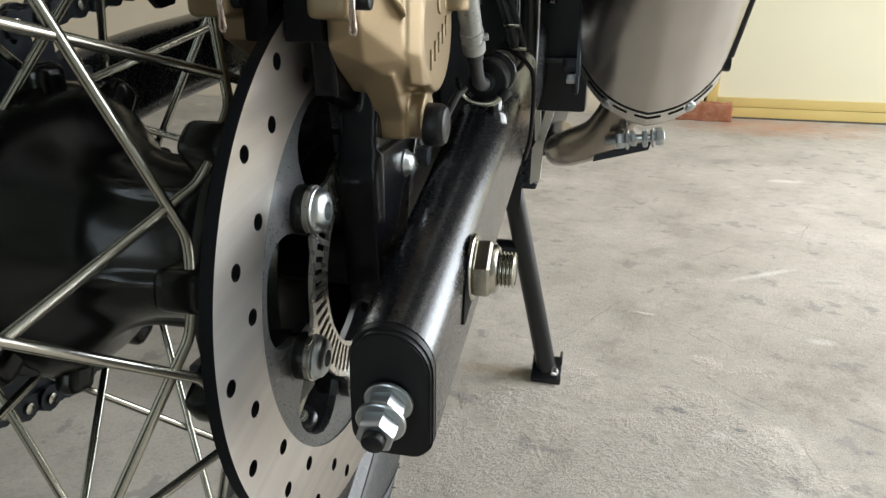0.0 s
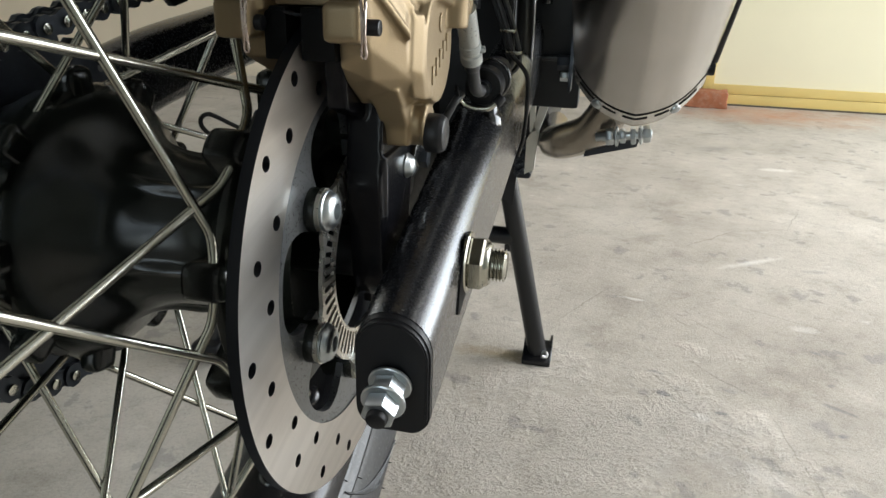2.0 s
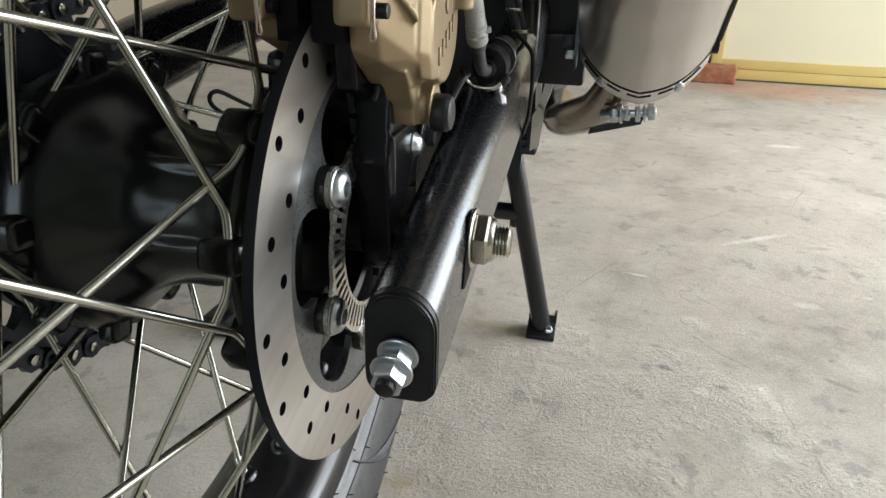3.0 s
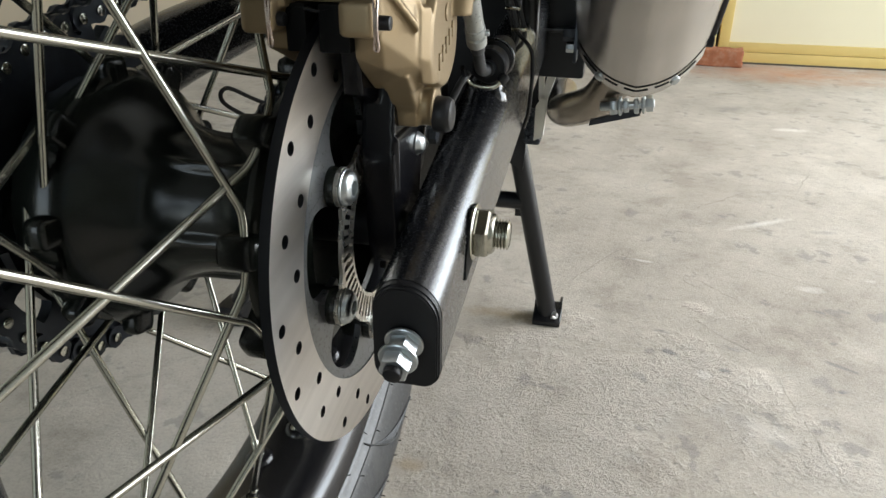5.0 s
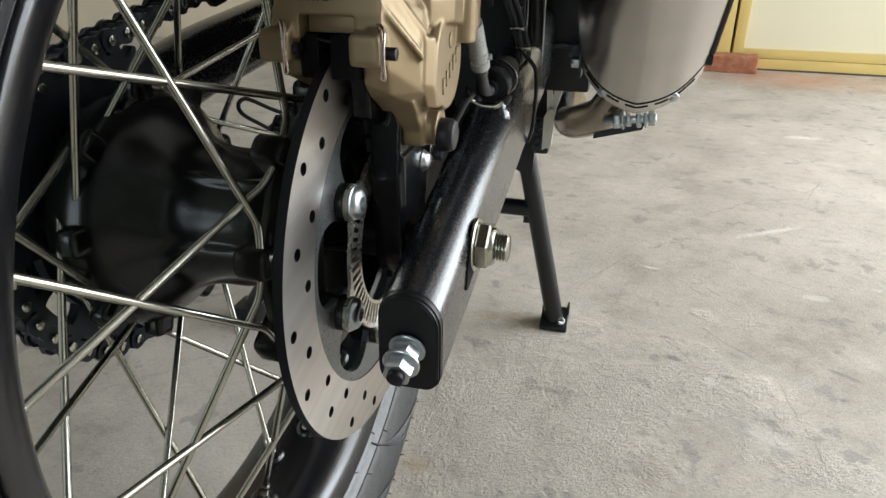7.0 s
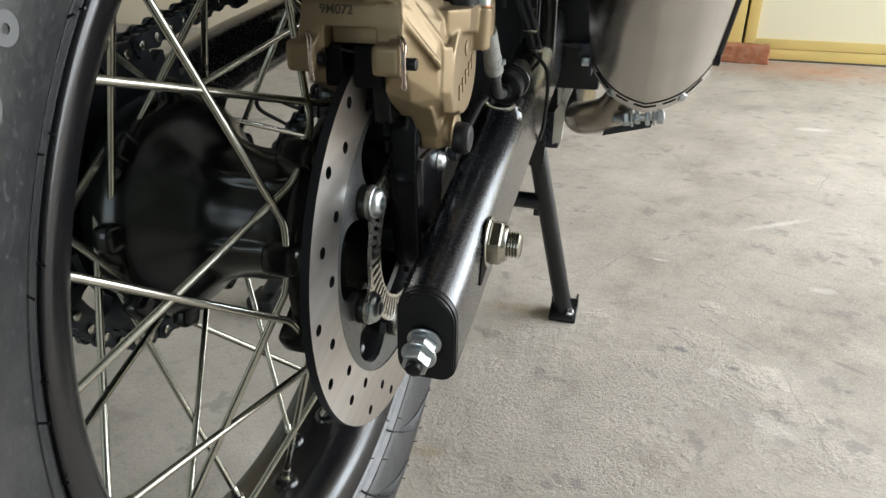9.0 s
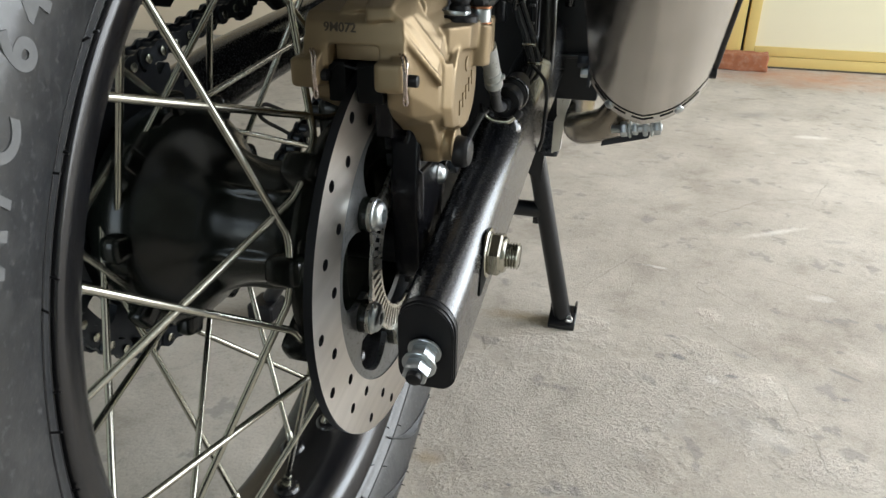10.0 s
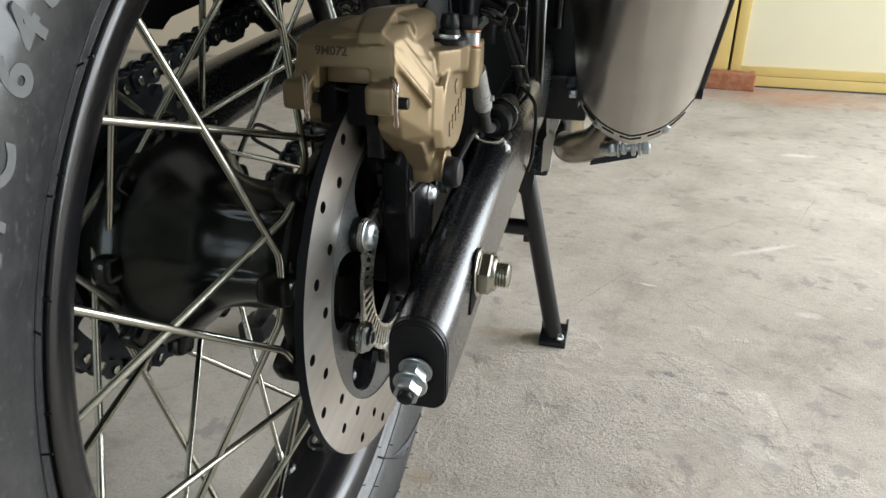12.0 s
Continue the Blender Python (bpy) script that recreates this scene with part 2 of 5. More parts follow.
def concrete():
    m = bpy.data.materials.new("concrete")
    m.use_nodes = True
    n, link = m.node_tree.nodes, m.node_tree.links.new
    p = n["Principled BSDF"]
    tc = n.new("ShaderNodeTexCoord")

    def tex(kind, scale, detail=5.0, rough=0.55):
        t = n.new(kind)
        t.inputs["Scale"].default_value = scale
        if "Detail" in t.inputs:
            t.inputs["Detail"].default_value, t.inputs["Roughness"].default_value = detail, rough
        link(tc.outputs["Object"], t.inputs["Vector"])
        return t

    def ramp(src, stops):
        r = n.new("ShaderNodeValToRGB")
        while len(r.color_ramp.elements) < len(stops):
            r.color_ramp.elements.new(0.5)
        for e, (pos, col) in zip(r.color_ramp.elements, stops):
            e.position, e.color = pos, (*col, 1)
        link(src, r.inputs["Fac"])
        return r.outputs["Color"]

    def mixed(mode, fac, a, b):
        x = n.new("ShaderNodeMix")
        x.data_type, x.blend_type = "RGBA", mode
        if isinstance(fac, float):
            x.inputs["Factor"].default_value = fac
        else:
            link(fac, x.inputs["Factor"])
        link(a, x.inputs["A"])
        if isinstance(b, tuple):
            x.inputs["B"].default_value = b
        else:
            link(b, x.inputs["B"])
        return x.outputs["Result"]

    cloud = tex("ShaderNodeTexNoise", 2.2, 6)
    patch = tex("ShaderNodeTexNoise", 9, 9, 0.72)
    grain = tex("ShaderNodeTexNoise", 240, 5, 0.7)
    trowel = tex("ShaderNodeTexNoise", 34, 7, 0.68)
    pebble = tex("ShaderNodeTexNoise", 120, 7, 0.68)
    plaster = tex("ShaderNodeTexNoise", 4.5, 7, 0.62)
    base = ramp(cloud.outputs["Fac"], [(0.3, (0.418, 0.378, 0.323)), (0.52, (0.529, 0.485, 0.420)), (0.72, (0.612, 0.567, 0.499))])
    base = mixed("MULTIPLY", 0.9, base, ramp(patch.outputs["Fac"], [(0.33, (0.76, 0.75, 0.74)), (0.46, (0.95, 0.95, 0.95)), (0.56, (1, 1, 1)), (0.68, (1.12, 1.12, 1.13))]))
    base = mixed("MULTIPLY", 0.35, base, ramp(trowel.outputs["Fac"], [(0.34, (0.66, 0.655, 0.65)), (0.47, (1, 1, 1)), (0.68, (1.12, 1.12, 1.12))]))
    base = mixed("MULTIPLY", 0.2, base, ramp(pebble.outputs["Fac"], [(0.30, (0.6, 0.6, 0.6)), (0.45, (1, 1, 1)), (0.7, (1.1, 1.1, 1.1))]))
    base = mixed("MULTIPLY", 0.3, base, ramp(grain.outputs["Fac"], [(0.32, (0.5, 0.5, 0.5)), (0.5, (1, 1, 1)), (0.7, (1.15, 1.15, 1.15))]))
    # ridges left by the trowel, in colour and relief
    ridge = tex("ShaderNodeTexNoise", 7, 5, 0.55)
    ridge.noise_type = "RIDGED_MULTIFRACTAL"
    ridge.normalize = True
    base = mixed("MULTIPLY", 0.8, base, ramp(ridge.outputs["Fac"], [(0.30, (0.80, 0.795, 0.79)), (0.55, (1, 1, 1)), (0.80, (1.14, 1.14, 1.13))]))
    # small dark pits, oil spots and pale scuffs
    spots = tex("ShaderNodeTexNoise", 13, 7, 0.6)
    base = mixed("MIX", ramp(spots.outputs["Fac"], [(0.605, (0, 0, 0)), (0.635, (0.5, 0.5, 0.5))]), base, (0.20, 0.19, 0.18, 1))
    blot = tex("ShaderNodeTexNoise", 5.5, 8, 0.66)
    base = mixed("MULTIPLY", 0.8, base, ramp(blot.outputs["Fac"], [(0.36, (0.80, 0.785, 0.77)), (0.41, (0.97, 0.97, 0.97)), (0.47, (1, 1, 1))]))
    scuff = tex("ShaderNodeTexNoise", 11, 5, 0.6)
    base = mixed("MIX", ramp(scuff.outputs["Fac"], [(0.66, (0, 0, 0)), (0.74, (0.5, 0.5, 0.5))]), base, (0.66, 0.64, 0.60, 1))
    pits = n.new("ShaderNodeTexVoronoi")
    pits.inputs["Scale"].default_value = 42
    link(tc.outputs["Object"], pits.inputs["Vector"])
    base = mixed("MIX", ramp(pits.outputs["Distance"], [(0.035, (0.55, 0.55, 0.55)), (0.075, (0, 0, 0))]), base, (0.19, 0.18, 0.17, 1))
    # hairline cracks
    warp = n.new("ShaderNodeVectorMath")
    warp.operation = "ADD"
    link(tc.outputs["Object"], warp.inputs[0])
    bend = n.new("ShaderNodeVectorMath")
    bend.operation = "SCALE"
    bend.inputs["Scale"].default_value = 0.16
    link(patch.outputs["Color"], bend.inputs[0])
    link(bend.outputs[0], warp.inputs[1])
    crack = n.new("ShaderNodeTexVoronoi")
    crack.feature = "DISTANCE_TO_EDGE"
    crack.inputs["Scale"].default_value = 2.6
    link(warp.outputs[0], crack.inputs["Vector"])
    base = mixed("MIX", ramp(crack.outputs["Distance"], [(0.0, (0.42, 0.42, 0.42)), (0.006, (0, 0, 0))]), base, (0.22, 0.21, 0.19, 1))
    # brick dust spread over the floor by the door
    place = n.new("ShaderNodeMapping")
    place.inputs["Location"].default_value = (-0.80 / 1.10, -2.92 / 0.62, 0)
    place.inputs["Scale"].default_value = (1 / 1.10, 1 / 0.62, 1)
    link(tc.outputs["Object"], place.inputs["Vector"])
    far = n.new("ShaderNodeVectorMath")
    far.operation = "LENGTH"
    link(place.outputs["Vector"], far.inputs[0])
    ragged = n.new("ShaderNodeMath")
    ragged.operation = "ADD"
    link(far.outputs["Value"], ragged.inputs[0])
    link(patch.outputs["Fac"], ragged.inputs[1])
    base = mixed("MIX", ramp(ragged.outputs[0], [(0.45, (0.75, 0.75, 0.75)), (0.75, (0.32, 0.32, 0.32)), (1.0, (0.0, 0.0, 0.0))]), base, (0.52, 0.25, 0.13, 1))
    # oil drips, a dropped-plaster patch and a long pale scrape
    wobble = tex("ShaderNodeTexNoise", 38, 5, 0.65)
    lines = [((x0 + x1) / 2, (y0 + y1) / 2, math.hypot(x1 - x0, y1 - y0) * 0.95, 0.0026, math.degrees(math.atan2(y1 - y0, x1 - x0)), 0.55, 0.10, CRACK_DIRT) for x0, y0, x1, y1 in CRACKS]
    crooked = n.new("ShaderNodeVectorMath")
    crooked.operation = "MULTIPLY_ADD"
    crooked.inputs[1].default_value = (0.020, 0.020, 0)
    link(trowel.outputs["Color"], crooked.inputs[0])
    link(tc.outputs["Object"], crooked.inputs[2])
    for x, y, rx, ry, turn, strength, soft, colour in STAINS + lines:
        at = n.new("ShaderNodeMapping")
        at.vector_type = "TEXTURE"
        at.inputs["Location"].default_value = (x + 0.010, y + 0.010, 0) if colour is CRACK_DIRT else (x, y, 0)
        at.inputs["Rotation"].default_value = (0, 0, radians(turn))
        at.inputs["Scale"].default_value = (2 * rx, 2 * ry, 1)
        link(crooked.outputs[0] if colour is CRACK_DIRT else tc.outputs["Object"], at.inputs["Vector"])
        away = n.new("ShaderNodeVectorMath")
        away.operation = "LENGTH"
        link(at.outputs["Vector"], away.inputs[0])
        rag = n.new("ShaderNodeMath")
        rag.operation = "MULTIPLY_ADD"
        rag.inputs[1].default_value = 0.8
        link(wobble.outputs["Fac"], rag.inputs[0])
        link(away.outputs["Value"], rag.inputs[2])
        base = mixed("MIX", ramp(rag.outputs[0], [(0.64 - soft, (strength,) * 3), (0.67 + soft, (0, 0, 0))]), base, colour)
    link(base, p.inputs["Base Color"])
    p.inputs["Roughness"].default_value = 0.72
    # coarse float marks in patches, over a fine grain
    mask = n.new("ShaderNodeMapRange")
    mask.inputs["From Min"].default_value, mask.inputs["From Max"].default_value = 0.27, 0.37
    spot = n.new("ShaderNodeMapping")
    spot.vector_type = "TEXTURE"
    spot.inputs["Location"].default_value = (0.10, 0.35, 0)
    spot.inputs["Rotation"].default_value = (0, 0, radians(30))
    spot.inputs["Scale"].default_value = (0.36, 0.32, 1)
    link(tc.outputs["Object"], spot.inputs["Vector"])
    reach = n.new("ShaderNodeVectorMath")
    reach.operation = "LENGTH"
    link(spot.outputs["Vector"], reach.inputs[0])
    near = n.new("ShaderNodeMath")
    near.operation = "MULTIPLY_ADD"
    near.inputs[1].default_value = -0.30
    link(reach.outputs["Value"], near.inputs[0])
    link(plaster.outputs["Fac"], near.inputs[2])
    link(near.outputs[0], mask.inputs["Value"])
    rough = n.new("ShaderNodeMath")
    rough.operation = "MULTIPLY"
    mask.inputs["To Min"].default_value, mask.inputs["To Max"].default_value = 0.12, 1.7
    link(pebble.outputs["Fac"], rough.inputs[0])
    link(mask.outputs["Result"], rough.inputs[1])
    add = n.new("ShaderNodeMath")
    add.operation = "MULTIPLY_ADD"
    add.inputs[1].default_value = 0.50
    link(trowel.outputs["Fac"], add.inputs[0])
    link(rough.outputs[0], add.inputs[2])
    crest = n.new("ShaderNodeMath")
    crest.operation = "MULTIPLY_ADD"
    crest.inputs[1].default_value = 0.55
    link(ridge.outputs["Fac"], crest.inputs[0])
    link(add.outputs[0], crest.inputs[2])
    last = n.new("ShaderNodeMath")
    last.operation = "MULTIPLY_ADD"
    last.inputs[1].default_value = 0.35
    link(grain.outputs["Fac"], last.inputs[0])
    link(crest.outputs[0], last.inputs[2])
    b = n.new("ShaderNodeBump")
    b.inputs["Strength"].default_value, b.inputs["Distance"].default_value = 0.9, 0.0034
    link(last.outputs[0], b.inputs["Height"])
    link(b.outputs["Normal"], p.inputs["Normal"])
    return m


CONCRETE = concrete()


# ---- mesh helpers ----
def finish(bm, name, mat, smooth=35):
    bmesh.ops.recalc_face_normals(bm, faces=bm.faces)
    me = bpy.data.meshes.new(name)
    bm.to_mesh(me)
    bm.free()
    me.materials.append(mat)
    if smooth:
        me.polygons.foreach_set("use_smooth", [True] * len(me.polygons))
        me.set_sharp_from_angle(angle=radians(smooth))
    return me


BASES = {}


def part(name, bm, mat, parent, label="", smooth=35):
    """One mesh object under a thing or a part; the mesh is in the world's metres."""
    ob = new(name, finish(bm, name, mat, smooth))
    ob.parent = parent
    ob.matrix_parent_inverse = BASES.get(parent.name, Matrix()).inverted()
    if label:
        ob["label"] = label
    return ob


def piece(name, mesh, m, parent):
    """A repeat on shared mesh data at the pose m."""
    ob = new(name, mesh)
    ob.parent = parent
    ob.matrix_parent_inverse = BASES.get(parent.name, Matrix()).inverted()
    ob.matrix_basis = m
    return ob


def thing(name, place, **tags):
    ob = new(name)
    ob.location = place
    BASES[ob.name] = Matrix.Translation(place)
    return tagged(ob, **tags)


def box(bm, lo, hi, bevel=0.0, seg=2, m=None):
    c = [(a + b) / 2 for a, b in zip(lo, hi)]
    s = [b - a for a, b in zip(lo, hi)]
    r = bmesh.ops.create_cube(bm, size=1, matrix=(m or Matrix()) @ Matrix.Translation(c) @ Matrix.Diagonal((*s, 1)))
    if bevel:
        es = {e for v in r["verts"] for e in v.link_edges}
        bmesh.ops.bevel(bm, geom=list(es), offset=bevel, segments=seg, affect="EDGES", profile=0.6, clamp_overlap=True)
    return bm


def frame_to(p, d):
    """A pose at p whose z axis points along d."""
    return Matrix.Translation(p) @ Vector(d).normalized().to_track_quat("Z", "Y").to_matrix().to_4x4()


def rod(bm, p, q, r, r2=None, seg=20, bevel=0.0):
    p, q = Vector(p), Vector(q)
    d = q - p
    res = bmesh.ops.create_cone(bm, cap_ends=True, segments=seg, radius1=r, radius2=r if r2 is None else r2, depth=d.length, matrix=frame_to((p + q) / 2, d))
    if bevel:
        es = [e for v in res["verts"] for e in v.link_edges if any(len(f.verts) > 4 for f in e.link_faces)]
        bmesh.ops.bevel(bm, geom=list(set(es)), offset=bevel, segments=2, affect="EDGES", profile=0.5, clamp_overlap=True)
    return bm


def hexnut(bm, p, q, across, chamfer=0.0008, turn=0.2):
    p, q = Vector(p), Vector(q)
    ax = (q - p).normalized()
    m = frame_to(p, ax)
    L = (q - p).length
    R = across / math.sqrt(3)
    rings = []
    for z, k in ((0, 0.93), (chamfer, 1.0), (L - chamfer, 1.0), (L, 0.93)):
        rings.append([bm.verts.new(m @ Vector((R * k * math.cos(a), R * k * math.sin(a), z))) for a in [math.pi / 3 * i + turn for i in range(6)]])
    for a, b in zip(rings, rings[1:]):
        for i in range(6):
            bm.faces.new((a[i], a[(i + 1) % 6], b[(i + 1) % 6], b[i]))
    bm.faces.new(rings[0][::-1])
    bm.faces.new(rings[-1])
    return bm


def lathe(bm, profile, seg=64, centre=(0, 0, 0), axis="x", closed=False):
    """Turn (along, radius) pairs round an axis through centre."""
    rings = []
    for s, r in profile:
        ring = []
        for i in range(seg):
            a = 2 * math.pi * i / seg
            u, v = r * math.cos(a), r * math.sin(a)
            o = (s, u, v) if axis == "x" else (u, v, s)
            ring.append(bm.verts.new(Vector(o) + Vector(centre)))
        rings.append(ring)
    pairs = list(zip(rings, rings[1:])) + ([(rings[-1], rings[0])] if closed else [])
    for a, b in pairs:
        for i in range(seg):
            bm.faces.new((a[i], a[(i + 1) % seg], b[(i + 1) % seg], b[i]))
    if not closed:
        bm.faces.new(rings[0][::-1])
        bm.faces.new(rings[-1])
    return bm


def smooth_path(pts, n=8):
    """Catmull-Rom points through pts."""
    P = [Vector(p) for p in pts]
    P = [2 * P[0] - P[1]] + P + [2 * P[-1] - P[-2]]
    out = []
    for i in range(1, len(P) - 2):
        a, b, c, d = P[i - 1 : i + 3]
        for k in range(n):
            t = k / n
            out.append(0.5 * ((2 * b) + (c - a) * t + (2 * a - 5 * b + 4 * c - d) * t * t + (3 * b - a - 3 * c + d) * t ** 3))
    out.append(P[-2])
    return out


def sweep(bm, path, section, up=(1, 0, 0), scale=None):
    """Carry a closed section (list of (u, v)) along a path; u runs along up, v along path x up."""
    rings = []
    up = Vector(up)
    for i, p in enumerate(path):
        d = (path[min(i + 1, len(path) - 1)] - path[max(i - 1, 0)]).normalized()
        u = (up - d * up.dot(d)).normalized()
        v = u.cross(d)
        k = scale(i / (len(path) - 1)) if scale else 1.0
        rings.append([bm.verts.new(p + u * a * k + v * b * k) for a, b in section])
    m = len(section)
    for a, b in zip(rings, rings[1:]):
        for i in range(m):
            bm.faces.new((a[i], a[(i + 1) % m], b[(i + 1) % m], b[i]))
    bm.faces.new(rings[0][::-1])
    bm.faces.new(rings[-1])
    return bm


def circle(r, n=12):
    return [(r * math.cos(2 * math.pi * i / n), r * math.sin(2 * math.pi * i / n)) for i in range(n)]


def tube(bm, pts, r, n=8, seg=12, up=(1, 0, 0.01)):
    return sweep(bm, smooth_path(pts, n), circle(r, seg), up)


def rounded(w, h, radii, n=6):
    """A rectangle w x h with corner radii (top right, top left, bottom left, bottom right)."""
    out = []
    for (sx, sy, a0), r in zip(((1, 1, 0), (-1, 1, 90), (-1, -1, 180), (1, -1, 270)), radii):
        cx, cy = sx * (w / 2 - r), sy * (h / 2 - r)
        for i in range(n + 1):
            a = radians(a0 + 90 * i / n)
            out.append((cx + r * math.cos(a), cy + r * math.sin(a)))
    return out


def plate(bm, loops, x0, x1):
    """A flat sheet with holes: closed loops of (y, z), thick from x0 to x1."""
    edges = []
    for loop in loops:
        vs = [bm.verts.new((x0, y, z)) for y, z in loop]
        edges += [bm.edges.new((vs[i], vs[(i + 1) % len(vs)])) for i in range(len(vs))]
    fs = [g for g in bmesh.ops.triangle_fill(bm, edges=edges, use_beauty=True)["geom"] if isinstance(g, bmesh.types.BMFace)]
    ext = bmesh.ops.extrude_face_region(bm, geom=fs)["geom"]
    for v in ext:
        if isinstance(v, bmesh.types.BMVert):
            v.co.x = x1
    return bm


def ring_loop(r, n, a0=0.0, centre=(0, 0)):
    return [(centre[0] + r * math.cos(a0 + 2 * math.pi * i / n), centre[1] + r * math.sin(a0 + 2 * math.pi * i / n)) for i in range(n)]


def slot_loop(r0, r1, a_mid, half, corner=0.25, n=9):
    """A kidney-shaped opening between two radii."""
    out = []
    for i in range(n):
        u = -1 + 2 * i / (n - 1)
        out.append((r1, a_mid + half * u * (1 - corner * 0.35)))
    rm = (r0 + r1) / 2
    out.append((rm + (r1 - r0) * 0.22, a_mid + half))
    out.append((rm - (r1 - r0) * 0.22, a_mid + half))
    for i in range(n):
        u = 1 - 2 * i / (n - 1)
        out.append((r0, a_mid + half * u * (1 - corner * 0.5)))
    out.append((rm - (r1 - r0) * 0.22, a_mid - half))
    out.append((rm + (r1 - r0) * 0.22, a_mid - half))
    return [(r * math.cos(a), r * math.sin(a)) for r, a in out]


def prism(bm, outline, x0, x1, bevel=0.0):
    """A solid with the outline (y, z) between two x."""
    a = [bm.verts.new((x0, y, z)) for y, z in outline]
    b = [bm.verts.new((x1, y, z)) for y, z in outline]
    n = len(a)
    fs = [bm.faces.new(a[::-1]), bm.faces.new(b)] + [bm.faces.new((a[i], a[(i + 1) % n], b[(i + 1) % n], b[i])) for i in range(n)]
    if bevel:
        bmesh.ops.bevel(bm, geom=list({e for f in fs for e in f.edges}), offset=bevel, segments=2, affect="EDGES", profile=0.6, clamp_overlap=True)
    return bm


def hull(bm, pts):
    vs = [bm.verts.new(p) for p in pts]
    bmesh.ops.convex_hull(bm, input=vs)
    return bm


def cast(ob, voxel=0.0009, rounds=6):
    """Melt overlapping solids into one casting with soft edges."""
    r = ob.modifiers.new("join", "REMESH")
    r.mode, r.voxel_size, r.use_smooth_shade = "VOXEL", voxel, True
    s = ob.modifiers.new("soften", "SMOOTH")
    s.factor, s.iterations = 0.5, rounds
    return ob


# ---- the setting ----
def slab(name, lo, hi, mat, label, category, bevel=0.0):
    bm = box(bmesh.new(), lo, hi, bevel)
    return tagged(new(name, finish(bm, name, mat, 0)), label=label, category=category, kind="structure")


slab("floor", (-4.0, -4.0, -0.1), (5.0, 3.1, 0.0), CONCRETE, "worn grey concrete floor with stains and hairline cracks", "floor")
slab("wall_back", (-4.0, 3.16, -0.1), (0.44, 3.30, 2.9), PLASTER, "plain beige plastered wall behind the motorcycle", "wall")
# side wall out of view, kept pale to throw light back under the bike
slab("wall_side", (-4.15, -4.0, -0.1), (-4.0, 3.30, 2.9), LIME, "plain pale side wall out of view, added to bounce light", "wall")


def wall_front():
    """An added wall out of view behind the camera, pale for fill and open for the fill lamp."""
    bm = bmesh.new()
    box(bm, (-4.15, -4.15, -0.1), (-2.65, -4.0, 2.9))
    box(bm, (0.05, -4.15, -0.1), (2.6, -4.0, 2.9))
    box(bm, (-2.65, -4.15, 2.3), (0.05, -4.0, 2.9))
    return tagged(new("wall_front", finish(bm, "wall_front", LIME, 0)), label="plain pale wall out of view, added with its opening for fill light", category="wall", kind="structure")


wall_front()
# added wall, unseen: keeps blue sky out of the hub's reflections
slab("wall_right", (2.75, -4.0, -0.1), (2.90, -0.45, 2.9), LIME, "plain pale wall out of view, added to block the sky", "wall")
slab("wall_over_door", (0.44, 3.16, 2.2), (5.0, 3.30, 2.9), PLASTER, "plain beige plaster above the door", "wall")
# unseen ceiling, its grey set to dim what upward faces reflect
slab("ceiling", (-4.15, -4.0, 2.9), (2.6, 3.30, 3.0), SHEET, "plain grey ceiling out of view, added to dim upward faces", "ceiling")


def garage_door():
    door = thing("door_1", (1.5, 3.12, 0), label="yellow framed door leaf with cream panels beside an open doorway", category="door", kind="structure")
    y0, y1 = 3.10, 3.15
    part("door_jamb", box(bmesh.new(), (0.44, y0 - 0.01, 0), (0.535, y1 + 0.01, 2.2), 0.004), YELLOW, door, "yellow painted door jamb")
    x0, x1 = 0.548, 2.433
    part("stile", box(bmesh.new(), (x0, y0, 0.01), (x0 + 0.045, y1, 2.15), 0.003), YELLOW, door)
    part("stile", box(bmesh.new(), (x1 - 0.045, y0, 0.01), (x1, y1, 2.15), 0.003), YELLOW, door)
    part("rail", box(bmesh.new(), (x0 + 0.045, y0, 0.052), (x1 - 0.045, y1, 0.092), 0.003), YELLOW, door)
    part("kick_rail", box(bmesh.new(), (x0 + 0.045, y0 - 0.003, 0.008), (x1 - 0.045, y1, 0.05), 0.003), YELLOW, door)
    part("rail", box(bmesh.new(), (x0 + 0.045, y0, 2.08), (x1 - 0.045, y1, 2.15), 0.003), YELLOW, door)
    part("panel", box(bmesh.new(), (x0 + 0.045, y0 + 0.012, 0.092), (x1 - 0.045, y1 - 0.008, 2.08)), CREAM, door, "cream painted flat panel")
    part("backing", box(bmesh.new(), (0.44, 3.17, 0.0), (2.44, 3.19, 2.2)), PLASTIC, door)
    return door


garage_door()


def loose_brick():
    bm = box(bmesh.new(), (-0.115, -0.05, 0), (0.115, 0.05, 0.072), 0.006, 3)
    bmesh.ops.subdivide_edges(bm, edges=[e for e in bm.edges if e.calc_length() > 0.03], cuts=8, use_grid_fill=True)
    for v in bm.verts:
        v.co += noise.noise_vector(v.co * 28) * 0.006 + noise.noise_vector(v.co * 90) * 0.0025
        v.co.z = max(v.co.z, 0)
    ob = new("brick", finish(bm, "brick", BRICK, 50))
    ob.matrix_basis = pose(0.53, 3.035, 0.0, 0, 0, -2)
    return tagged(ob, label="worn red clay brick lying against the door", category="brick")


loose_brick()

# ---- motorcycle ----
HUB = 0.3905  # axle height
MID = -0.083  # the wheel's middle plane
bike = thing("motorcycle", (MID, 0.6, 0.0), label="black motorcycle on its centre stand with spoked wheel and gold caliper", category="motorcycle")
AX = (0, 0, HUB)


def at_axle(loop):
    return [(y, z + HUB) for y, z in loop]


def polar(x, r, deg):
    a = radians(deg)
    return Vector((x, r * math.cos(a), HUB + r * math.sin(a)))


